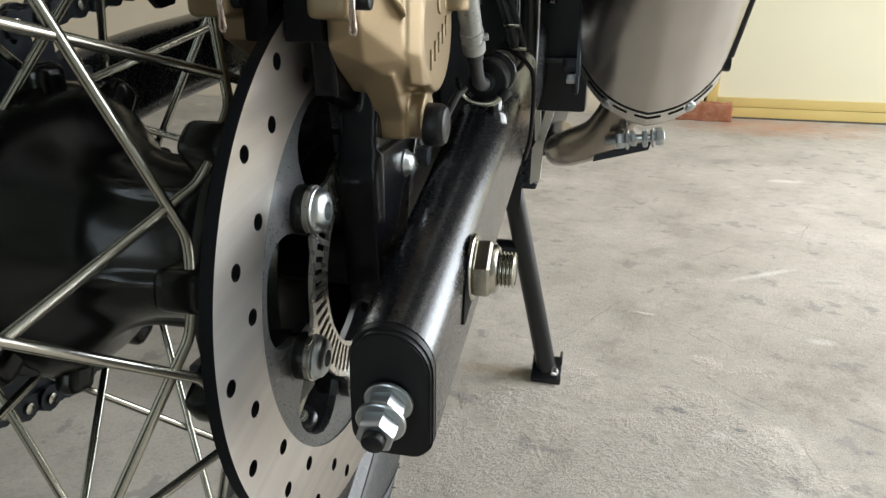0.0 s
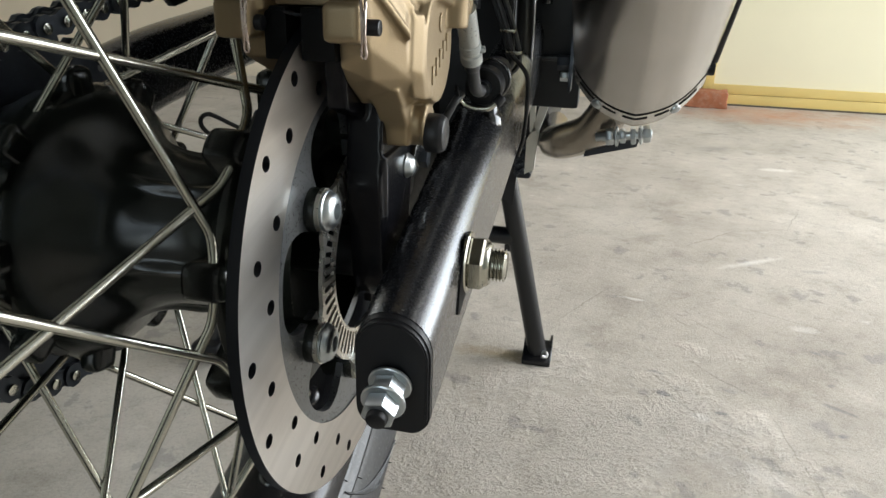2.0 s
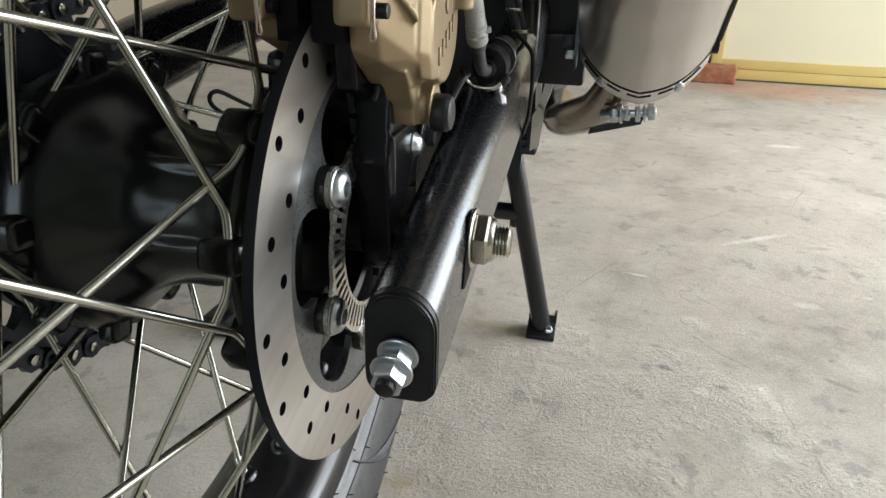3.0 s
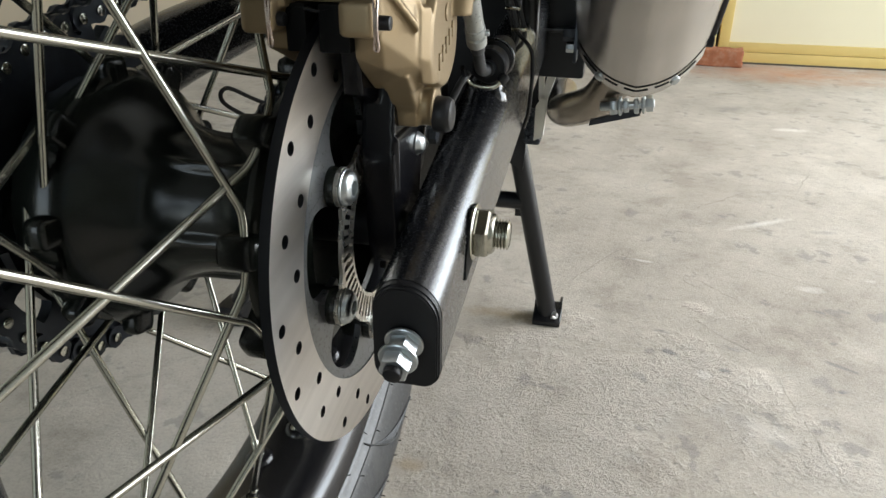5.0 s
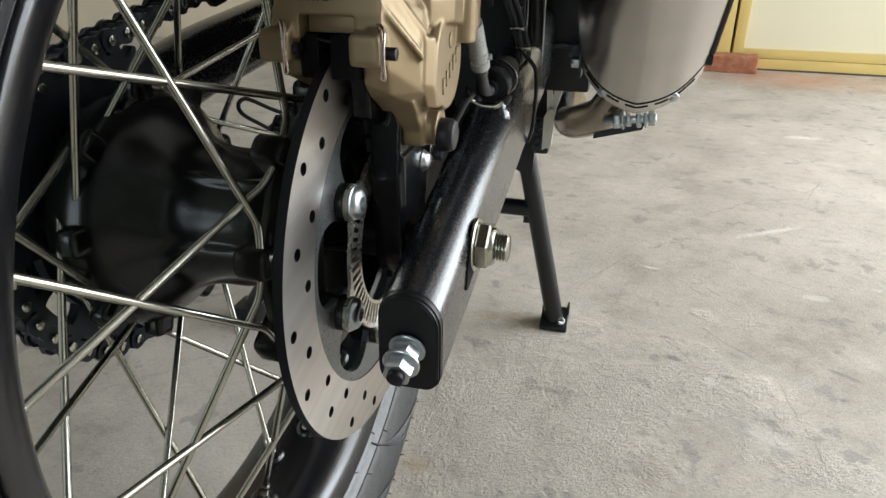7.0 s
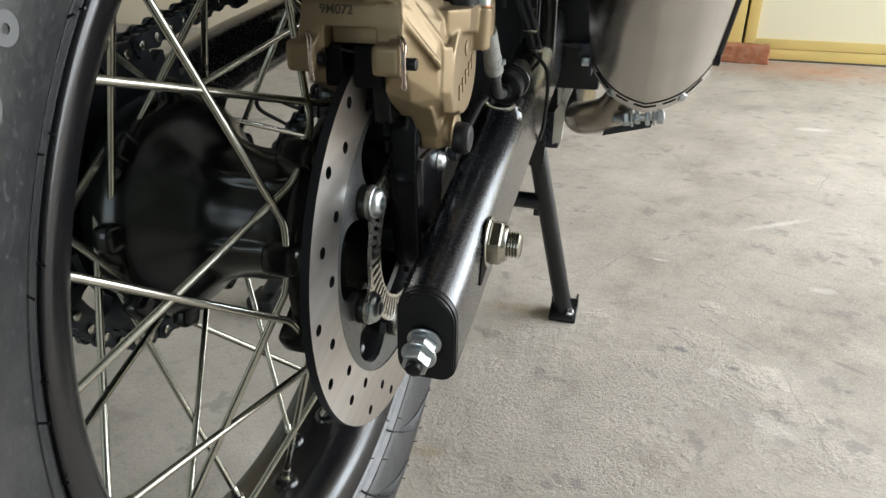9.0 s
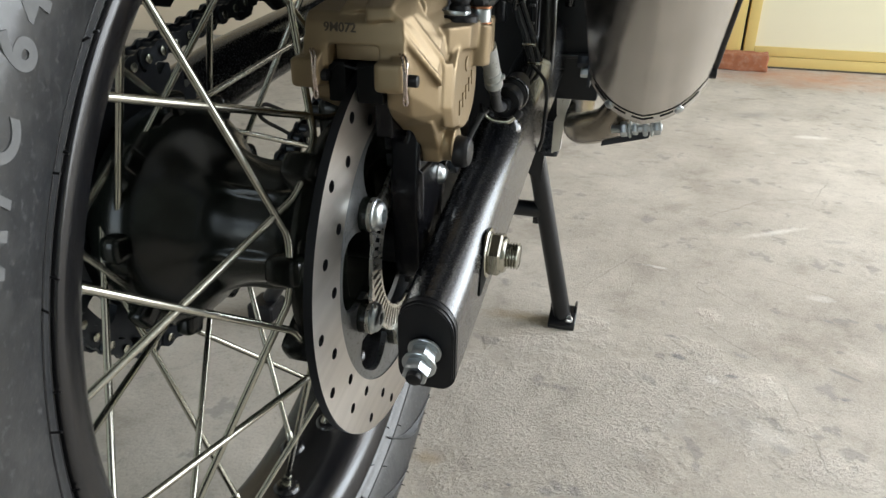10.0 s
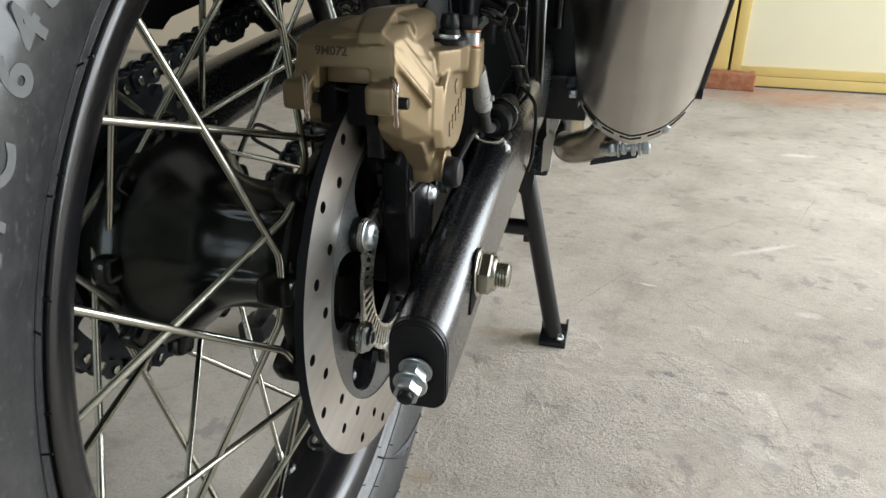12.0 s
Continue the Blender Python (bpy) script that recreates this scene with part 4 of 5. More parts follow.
SENSOR = part("speed_sensor", rod(bmesh.new(), (0.010, 0.030, 0.4200), (0.0220, 0.030, 0.4200), 0.0075, seg=24, bevel=0.001), RUBBER, BRACKET, "black wheel speed sensor")
part("sensor_lead", tube(bmesh.new(), [(0.0200, 0.034, 0.4210), (0.0230, 0.046, 0.4300), (0.0290, 0.056, 0.4385), (0.0340, 0.060, 0.4500), (0.0380, 0.0610, 0.4580), (0.0410, 0.066, 0.4620)], 0.0022), CABLE, SENSOR, "grey braided sensor lead")
part("sensor_bolt", hexnut(bmesh.new(), (0.0230, 0.036, 0.4320), (0.0300, 0.036, 0.4320), 0.0090), CHAIN, SENSOR)
part("sensor_clip", prism(bmesh.new(), [(0.022, 0.436), (0.030, 0.448), (0.038, 0.447), (0.042, 0.434), (0.032, 0.428)], 0.0235, 0.0262, 0.0006), FRAME_GLOSS, SENSOR)
part("bracket_bolt", lathe(bmesh.new(), [(0.0240, 0.0062), (0.0258, 0.0062), (0.0264, 0.0056), (0.0280, 0.0048), (0.0290, 0.0034), (0.0294, 0.0010)], 28, (0, 0.0110, 0.4338)), ZINC, BRACKET, "zinc domed bolt")


# caliper
def caliper():
    bm = bmesh.new()
    # rear wall of the bridge, open below for the pads
    hull(bm, [(x, y, z) for x in (-0.0235, 0.0265) for y, z in ((-0.0612, 0.5190), (-0.0600, 0.5290), (-0.0555, 0.5335), (-0.030, 0.5375), (0.012, 0.5370), (0.012, 0.5190))] + [(-0.0245, -0.0575, 0.5210), (-0.0245, 0.0, 0.5300)])
    box(bm, (-0.0245, -0.0610, 0.5085), (-0.0118, -0.0300, 0.5215))
    box(bm, (0.0143, -0.0610, 0.5085), (0.0275, -0.0300, 0.5215))
    # apron and folded crown plate on top
    hull(bm, [(-0.0070, -0.0570, 0.5330), (-0.0040, -0.0530, 0.5390), (0.0060, -0.0400, 0.5435), (0.0100, -0.0400, 0.5330), (-0.0040, -0.0050, 0.5390), (0.0080, -0.0050, 0.5440), (0.0100, -0.0580, 0.5350), (-0.0070, 0.004, 0.5330)])
    hull(bm, [(0.0085, -0.0615, 0.5300), (0.0215, -0.0615, 0.5310), (0.0085, -0.0600, 0.5362), (0.0212, -0.0600, 0.5372), (0.0050, -0.0370, 0.5450), (0.0215, -0.0370, 0.5466), (0.0060, -0.0060, 0.5445), (0.0225, -0.0060, 0.5460), (0.0215, -0.0060, 0.5300), (0.0060, -0.0060, 0.5300)])
    # rounded lobe beside the crown
    hull(bm, [(0.0225 + 0.0095 * math.cos(a), y, 0.5345 + 0.0090 * math.sin(a)) for a in [radians(-20 + 20 * i) for i in range(8)] for y in (-0.0400, 0.0020)])
    # inner half, behind the disc
    prism(bm, [(-0.060, 0.5150), (-0.050, 0.4900), (0.0, 0.4700), (0.045, 0.4800), (0.045, 0.5300), (-0.05, 0.5250)], -0.0265, -0.0140)
    # pin lugs with soft corners
    box(bm, (-0.0300, -0.0672, 0.4980), (-0.0148, -0.0430, 0.5128), 0.0030, 3)
    box(bm, (0.0134, -0.0672, 0.4980), (0.0288, -0.0430, 0.5128), 0.0030, 3)
    # humps that the split pins ride over
    for x in (-0.0180, 0.0252):
        rod(bm, (x - 0.0040, -0.0600, 0.5110), (x + 0.0034, -0.0600, 0.5110), 0.0042, seg=20)
    # outer half: rear face, sloping shoulder and flank
    hull(bm, [(0.0150, -0.0560, 0.5280), (0.0150, -0.0520, 0.4880), (0.0150, -0.0450, 0.4810), (0.0268, -0.0600, 0.5300), (0.0280, -0.0560, 0.4960), (0.0272, -0.0490, 0.4830),
              (0.0380, -0.0400, 0.5060), (0.0385, -0.0360, 0.4830), (0.0370, -0.0300, 0.5200), (0.0400, 0.0340, 0.5240), (0.0400, 0.0360, 0.4820), (0.0370, -0.0220, 0.4700),
              (0.0150, 0.0460, 0.5240), (0.0150, 0.0400, 0.4720), (0.0150, -0.0280, 0.4700), (0.0300, 0.0200, 0.4680)])
    # piston housing, its round face and the raised rim of the face
    rod(bm, (0.0180, -0.0030, 0.4935), (0.0425, -0.0030, 0.4935), 0.0300, 0.0250, seg=44)
    rod(bm, (0.0400, -0.0030, 0.4935), (0.0436, -0.0030, 0.4935), 0.0262, 0.0248, seg=44)
    # swelling that leads from the ribs down to the face's foot
    hull(bm, [(0.0395, -0.0340, 0.5080), (0.0428, -0.0280, 0.5080), (0.0395, -0.0360, 0.4860), (0.0430, -0.0300, 0.4840), (0.0390, -0.0300, 0.4740), (0.0425, -0.0240, 0.4725), (0.0300, -0.0200, 0.5080), (0.0300, -0.0200, 0.4725), (0.0440, -0.0160, 0.4720)])
    # lower arm with its hollow flank and slide-pin boss
    hull(bm, [(x, y, z) for x in (0.0205, 0.0345) for y, z in ((-0.0380, 0.4780), (-0.0300, 0.4700), (0.0200, 0.4700), (0.0200, 0.4830))])
    hull(bm, [(x, y, z) for x in (0.0215, 0.0340) for y, z in ((-0.0330, 0.4730), (-0.0220, 0.4610), (0.0200, 0.4610), (0.0200, 0.4730))])
    prism(bm, [(-0.0255, 0.4660), (-0.0195, 0.4580), (-0.0172, 0.4500), (0.0080, 0.4480), (0.0200, 0.4600), (0.0200, 0.4660)], 0.0222, 0.0335)
    rod(bm, (0.0228, -0.0070, 0.4592), (0.0400, -0.0070, 0.4592), 0.0102, seg=32)
    rod(bm, (0.0392, -0.0085, 0.4582), (0.0408, -0.0085, 0.4582), 0.0104, seg=32)
    hull(bm, [(0.0355, -0.0120, 0.4680), (0.0395, -0.0060, 0.4680), (0.0355, -0.0170, 0.4780), (0.0410, -0.0120, 0.4780), (0.0300, 0.0, 0.4680), (0.0300, 0.0, 0.4780)])
    # slope from the crown down to the shelf
    hull(bm, [(0.0215, -0.0602, 0.5355), (0.0265, -0.0590, 0.5310), (0.0295, -0.0480, 0.5335), (0.0335, -0.0360, 0.5280), (0.0365, -0.0310, 0.5180), (0.0265, -0.0580, 0.5150), (0.0220, -0.0100, 0.5360), (0.0330, -0.0100, 0.5300), (0.0200, -0.0100, 0.5150), (0.0222, -0.0500, 0.5395), (0.0275, -0.0420, 0.5395)])
    # two diagonal ribs with a channel between them
    for a0, a1, w in (((0.0270, -0.0606, 0.5245), (0.0412, -0.0420, 0.5000), 0.0022), ((0.0292, -0.0515, 0.5300), (0.0400, -0.0330, 0.5085), 0.0024)):
        a0, a1 = Vector(a0), Vector(a1)
        inward = Vector((-0.006, 0.007, 0))
        hull(bm, [a0 + Vector((0, 0, w)), a0 - Vector((0, 0, w)), a1 + Vector((0, 0, w * 0.8)), a1 - Vector((0, 0, w * 0.8)), a0 + inward + Vector((0, 0, 2 * w)), a0 + inward - Vector((0, 0, 2 * w)), a1 + inward + Vector((0, 0, 2 * w)), a1 + inward - Vector((0, 0, 2 * w))])
    # shelf under the bleed cap
    hull(bm, [(0.0270, -0.0300, 0.5250), (0.0395, -0.0245, 0.5245), (0.0475, -0.0100, 0.5245), (0.0475, 0.0220, 0.5245), (0.0250, 0.0220, 0.5250), (0.0270, -0.0300, 0.5120), (0.0390, -0.0240, 0.5120), (0.0470, -0.0100, 0.5125), (0.0465, 0.0220, 0.5080), (0.0250, 0.0220, 0.5050)])
    # hose boss and its tab
    rod(bm, (0.0445, 0.0160, 0.5000), (0.0455, 0.0160, 0.5225), 0.0078, seg=28)
    box(bm, (0.0440, 0.0225, 0.5050), (0.0518, 0.0315, 0.5255), 0.0015)
    cal = cast(part("brake_caliper", bm, GOLD, bike, "gold anodised brake caliper with raised ribs"), 0.0007, 11)
    part("window", box(bmesh.new(), (-0.0110, -0.0525, 0.5104), (0.0135, -0.0460, 0.5195), 0.001), GOLD, cal, "gold recess under the caliper bridge")
    part("brake_pad", box(bmesh.new(), (-0.0145, -0.0560, 0.4900), (-0.0050, 0.0400, 0.5100), 0.001), PAD_BLACK, cal, "black brake pad")
    part("brake_pad", box(bmesh.new(), (0.0006, -0.0560, 0.4900), (0.0145, 0.0400, 0.5100), 0.001), PAD_BLACK, cal, "black brake pad")
    part("pad_spring", sweep(bmesh.new(), smooth_path([Vector((x, -0.0545, z)) for x, z in ((-0.0140, 0.5040), (-0.0090, 0.5085), (0.0, 0.5070), (0.0090, 0.5085), (0.0136, 0.5040))], 5), rounded(0.0030, 0.0012, (0.0003,) * 4, 2), up=(0, 1, 0)), BLACK, cal, "black pressed pad spring")
    for x in (-0.0160, 0.0302):
        pin = part("pad_pin", rod(bmesh.new(), (x - 0.010, -0.0610, 0.5040), (x + 0.0042, -0.0610, 0.5040), 0.0030, seg=18, bevel=0.0006), PLASTIC, cal, "black pad pin")
        for s in (-0.0009, 0.0009):
            wire = [(x - 0.0050 + s, -0.0590, 0.5157), (x - 0.0030 + s, -0.0630, 0.5162), (x - 0.0004 + s, -0.0670, 0.5135), (x + 0.0002 + s * 0.6, -0.0688, 0.5080), (x + 0.0003 + s * 0.5, -0.0690, 0.5020), (x + 0.0002 + s * 0.6, -0.0684, 0.4985), (x + s * 1.0, -0.0678, 0.4950), (x + s * 0.3, -0.0675, 0.4935)]
            part("split_pin", tube(bmesh.new(), wire, 0.00062, 5, 8), COPPERY, pin, "bright wire split pin")
    cap = bmesh.new()
    lathe(cap, [(0.0402, 0.0040), (0.0402, 0.0086), (0.0410, 0.0090), (0.0465, 0.0088), (0.0473, 0.0083), (0.0486, 0.0075), (0.0491, 0.0062), (0.0491, 0.0010)], 36, (0, -0.0095, 0.4555))
    part("rubber_cap", cap, RUBBER, cal, "black rubber slide-pin cap")
    # raised maker's marks as plain bars
    for y, z in ((-0.0155, 0.4820), (-0.0090, 0.4850), (-0.0025, 0.4880), (0.0040, 0.4910), (0.0100, 0.4940)):
        part("mark", box(bmesh.new(), (0.0425, y - 0.0022, z - 0.0040), (0.0444, y + 0.0018, z + 0.0040), 0.0004), GOLD, cal)
    part("mark", rod(bmesh.new(), (0.0425, -0.0020, 0.5030), (0.0444, -0.0020, 0.5030), 0.0042, seg=24, bevel=0.0005), GOLD, cal)
    # stamped number
    cu = bpy.data.curves.new("stamp", "FONT")
    cu.body, cu.size, cu.extrude, cu.offset = "9M072", 0.0060, 0.0003, 0.0001
    tmp = new("stamp", cu)
    me = bpy.data.meshes.new_from_object(tmp)
    bpy.data.objects.remove(tmp)
    me.materials.append(DARK_INK)
    piece("stamp", me, pose(-0.0135, -0.0606, 0.5250, 83, 0, 0), cal)
    # bleed nipple with its cap and the hose union
    cap = part("bleed_cap", lathe(bmesh.new(), [(0.5240, 0.0098), (0.5272, 0.0098), (0.5280, 0.0086), (0.5290, 0.0060), (0.5325, 0.0058), (0.5335, 0.0050), (0.5350, 0.0056), (0.5362, 0.0054), (0.5385, 0.0050), (0.5405, 0.0044), (0.5410, 0.0026)], 28, (0.0375, 0.0040, 0), axis="z"), RUBBER, cal, "black rubber bleed cap")
    part("wire_clip", sweep(bmesh.new(), smooth_path([Vector(p) for p in ((0.0265, -0.0030, 0.5298), (0.0310, -0.0040, 0.5296), (0.0350, -0.0045, 0.5292), (0.0390, -0.0040, 0.5290), (0.0425, -0.0020, 0.5288), (0.0435, 0.0030, 0.5288))], 4), rounded(0.0026, 0.0008, (0.0003,) * 4, 2), up=(0, 0, 1)), ZINC, cap, "bright spring clip")
    union = part("union", lathe(bmesh.new(), [(0.5228, 0.0050), (0.5230, 0.0062), (0.5298, 0.0062), (0.5304, 0.0052)], 28, (0.0455, 0.0180, 0), axis="z"), ZINC, cal, "bright hose union")
    part("banjo_bolt", hexnut(bmesh.new(), (0.0440, 0.0195, 0.5306), (0.0440, 0.0195, 0.5385), 0.0095), PLASTIC, union, "dark hexagonal banjo bolt")
    for z in (0.5222, 0.5303):
        part("seal_ring", lathe(bmesh.new(), [(z, 0.0050), (z, 0.0068), (z + 0.0009, 0.0068), (z + 0.0009, 0.0050)], 28, (0.0455, 0.0180, 0), axis="z"), COPPER, union, "copper sealing washer")
    return cal


CAL = caliper()

# brake hose
bm = bmesh.new()
tube(bm, [(0.0480, 0.0290, 0.5080), (0.0482, 0.0360, 0.5000), (0.0484, 0.0440, 0.4900)], 0.0052, 6, 20)
lathe_pts = [(0.0, 0.0050), (0.0005, 0.0056), (0.0040, 0.0057), (0.0048, 0.0049), (0.0060, 0.0049), (0.0068, 0.0058), (0.0120, 0.0057), (0.0128, 0.0046)]
grip = lathe(bmesh.new(), lathe_pts, 24, axis="z")
grip.transform(frame_to((0.0484, 0.0430, 0.4912), (0.0001, 0.0105, -0.0140)))
HOSE_PART = part("brake_hose", bm, HOSE, bike, "grey sleeved brake hose")
part("crimp_sleeve", grip, HOSE, HOSE_PART, "grey crimped hose sleeve")
part("crimp_lug", rod(bmesh.new(), (0.0515, 0.0455, 0.4875), (0.0560, 0.0460, 0.4880), 0.0018, seg=12, bevel=0.0004), ZINC, HOSE_PART)
part("crimp_nut", rod(bmesh.new(), (0.0484, 0.0500, 0.4815), (0.0485, 0.0535, 0.4770), 0.0042, seg=20, bevel=0.0006), CABLE, HOSE_PART, "dark printed hose sleeve")
part("hose_end", tube(bmesh.new(), [(0.0485, 0.0530, 0.4778), (0.0487, 0.0580, 0.4705), (0.0490, 0.0640, 0.4650), (0.0500, 0.0740, 0.4630), (0.0505, 0.0860, 0.4635)], 0.0035), CABLE, HOSE_PART, "dark grey hose end")

# dark fittings ahead of the caliper
bm = lathe(bmesh.new(), [(0.0, 0.0040), (0.0, 0.0098), (0.0008, 0.0106), (0.0095, 0.0108), (0.0105, 0.0100), (0.0110, 0.0090), (0.0150, 0.0092), (0.0158, 0.0114), (0.0200, 0.0118), (0.0212, 0.0110), (0.0300, 0.0100), (0.0450, 0.0085)], 40, axis="z")
bm.transform(frame_to((0.0505, 0.0790, 0.4640), (0.02, 1.0, 0.10)))
GROM = part("rubber_mount", bm, RUBBER, bike, "round black rubber mount")
part("mount_rim", tube(bmesh.new(), [(0.0515 + 0.0112 * math.cos(a), 0.0960, 0.4665 + 0.0112 * math.sin(a)) for a in [math.pi * i / 8 for i in range(-5, 9)]], 0.0010, 3), FRAME_GLOSS, GROM)
part("bush", lathe(bmesh.new(), [(0.0725, 0.0036), (0.0725, 0.0048), (0.0790, 0.0052), (0.0800, 0.0040)], 24, (0, 0, 0), axis="z"), BLACK, GROM).matrix_basis = Matrix.Translation((0.0500, 0, 0.4635)) @ frame_to((0, 0, 0), (0, 1, 0.0))
part("clip_ring", tube(bmesh.new(), [(0.0385, 0.0680, 0.4600), (0.0405, 0.0700, 0.4562), (0.0445, 0.0715, 0.4540), (0.0500, 0.0720, 0.4532), (0.0555, 0.0725, 0.4540), (0.0595, 0.0740, 0.4575)], 0.0017), NICKEL, GROM, "bright bent wire clip")
part("clip_end", rod(bmesh.new(), (0.0585, 0.0735, 0.4560), (0.0618, 0.0760, 0.4600), 0.0030, seg=16, bevel=0.0006), RUBBER, GROM)
part("tie_tail", prism(bmesh.new(), [(0.0560, 0.4680), (0.0640, 0.4620), (0.0625, 0.4600), (0.0545, 0.4655)], 0.0385, 0.0405, 0.0003), RUBBER, GROM)


# exhaust
def exhaust():
    c0, d = Vector((0.1405, 0.255, 0.4726)), Vector((0.0, -0.750, 0.660)).normalized()
    sec = []
    for i in range(41):
        u = 1 - 2 * i / 40
        sec.append((0.0480 * math.copysign(abs(u) ** 0.9, u), 0.020 + 0.036 * (1 - abs(u) ** 2.2) + 0.0035 * (1 - abs(u)) ** 4))
    for i in range(25):
        u = -1 + 2 * i / 24
        sec.append((0.0480 * math.copysign(abs(u) ** 0.8, u), -0.030 - 0.024 * (1 - abs(u) ** 3)))
    path = [c0 + d * s for s in [0.006, 0.03, 0.06, 0.09, 0.12, 0.18, 0.24, 0.30, 0.36, 0.42]]
    muf = part("muffler", sweep(bmesh.new(), path, sec, scale=lambda t: 1 + 0.20 * t), BRUSHED, bike, "brushed stainless oval muffler")
    # rolled end band with narrow slots and screws, over the end cap
    ring = lambda k: [(u * k, v * k) for u, v in sec]
    for s0, s1, k, mat, name in ((0.0, 0.0022, 0.990, PAD_BLACK, "seam_gap"), (0.0022, 0.0150, 1.008, BAND, "end_band"), (0.0150, 0.0215, 0.955, PIPE, "end_cap")):
        part(name, sweep(bmesh.new(), [c0 - d * (s - 0.006) for s in (s1, s1 - 0.0008, s0 + 0.0008, s0)], ring(k)), mat, muf, "bright slotted end band" if name == "end_band" else "")
    across = Vector((1, 0, 0)).cross(d)
    at = lambda i, s, k: c0 - d * (s - 0.006) + Vector((1, 0, 0)) * sec[i][0] * k + across * sec[i][1] * k
    for i0, i1 in ((3, 8), (11, 15), (17, 23), (25, 29), (32, 37)):
        part("slot", sweep(bmesh.new(), [at(i, 0.0062, 1.010) for i in range(i0, i1 + 1)], circle(0.0007, 8), up=(0, 0.66, 0.75)), PAD_BLACK, muf, "narrow dark slot in the end band")
    for i in (9, 31):
        p = at(i, 0.0095, 1.005)
        n = (at(i, 0.0095, 1.2) - p).normalized()
        part("band_screw", lathe(bmesh.new(), [(0.0, 0.0040), (0.0016, 0.0038), (0.0024, 0.0024), (0.0026, 0.0008)], 20, axis="z"), ZINC, muf).matrix_basis = frame_to(p, n)
    # black heat guard beside it
    up = d.cross(Vector((1, 0, 0)))
    bm = bmesh.new()
    g0 = c0 + d * 0.004 + Vector((0.0530, 0, 0))
    sweep(bm, [g0 + d * (0.02 * i) + Vector((0.0005 * i, 0, 0)) for i in range(18)], rounded(0.0050, 0.022, (0.0018,) * 4, 3))
    part("heat_guard", bm, PLASTIC, muf, "black heat guard strip")
    corner = c0 + Vector((0.0465, 0, 0)) - up * 0.008 - d * 0.006
    part("band_bolt", rod(bmesh.new(), corner, corner + Vector((0.0085, 0, 0)), 0.0058, seg=20, bevel=0.001), PLASTIC, muf, "dark bolt boss on the band")
    # pipe and clamp
    part("exhaust_pipe", tube(bmesh.new(), [c0 + d * 0.01, c0 - d * 0.050 + Vector((-0.008, 0, 0)), (0.1120, 0.340, 0.3940), (0.0860, 0.385, 0.3720), (0.0720, 0.440, 0.3580), (0.0630, 0.55, 0.3350), (0.0560, 0.68, 0.3300)], 0.0175, 10, 24), PIPE, muf, "heat-tinted steel exhaust pipe")
    part("clamp_band", tube(bmesh.new(), [c0 - d * 0.030 + Vector((-0.004, 0, 0)), c0 - d * 0.046 + Vector((-0.007, 0, 0))], 0.0192, 3, 28), BAND, muf, "bright pipe clamp band")
    clamp = part("clamp", rod(bmesh.new(), (0.114, 0.304, 0.3940), (0.160, 0.298, 0.4015), 0.0038, seg=16, bevel=0.0006), ZINC, muf, "zinc clamp bolt")
    for x0, x1, a in ((0.1225, 0.1290, 0.0125), (0.1300, 0.1325, 0.0150), (0.1340, 0.1385, 0.0110), (0.1430, 0.1470, 0.0140), (0.1500, 0.1520, 0.0150), (0.1530, 0.1590, 0.0125)):
        z = 0.3950 + (x0 - 0.118) * 0.149
        part("clamp_nut", hexnut(bmesh.new(), (x0, 0.2995, z), (x1, 0.2992, z + (x1 - x0) * 0.149), a), ZINC, clamp)
    part("clamp_tab", hull(bmesh.new(), [(0.151, 0.302, 0.3965), (0.149, 0.304, 0.3880), (0.106, 0.312, 0.3790), (0.105, 0.314, 0.3735), (0.151, 0.308, 0.3965), (0.149, 0.310, 0.3880), (0.106, 0.318, 0.3790), (0.105, 0.320, 0.3735)]), CHAIN, clamp, "dark pressed clamp tab")
    return muf


MUF = exhaust()


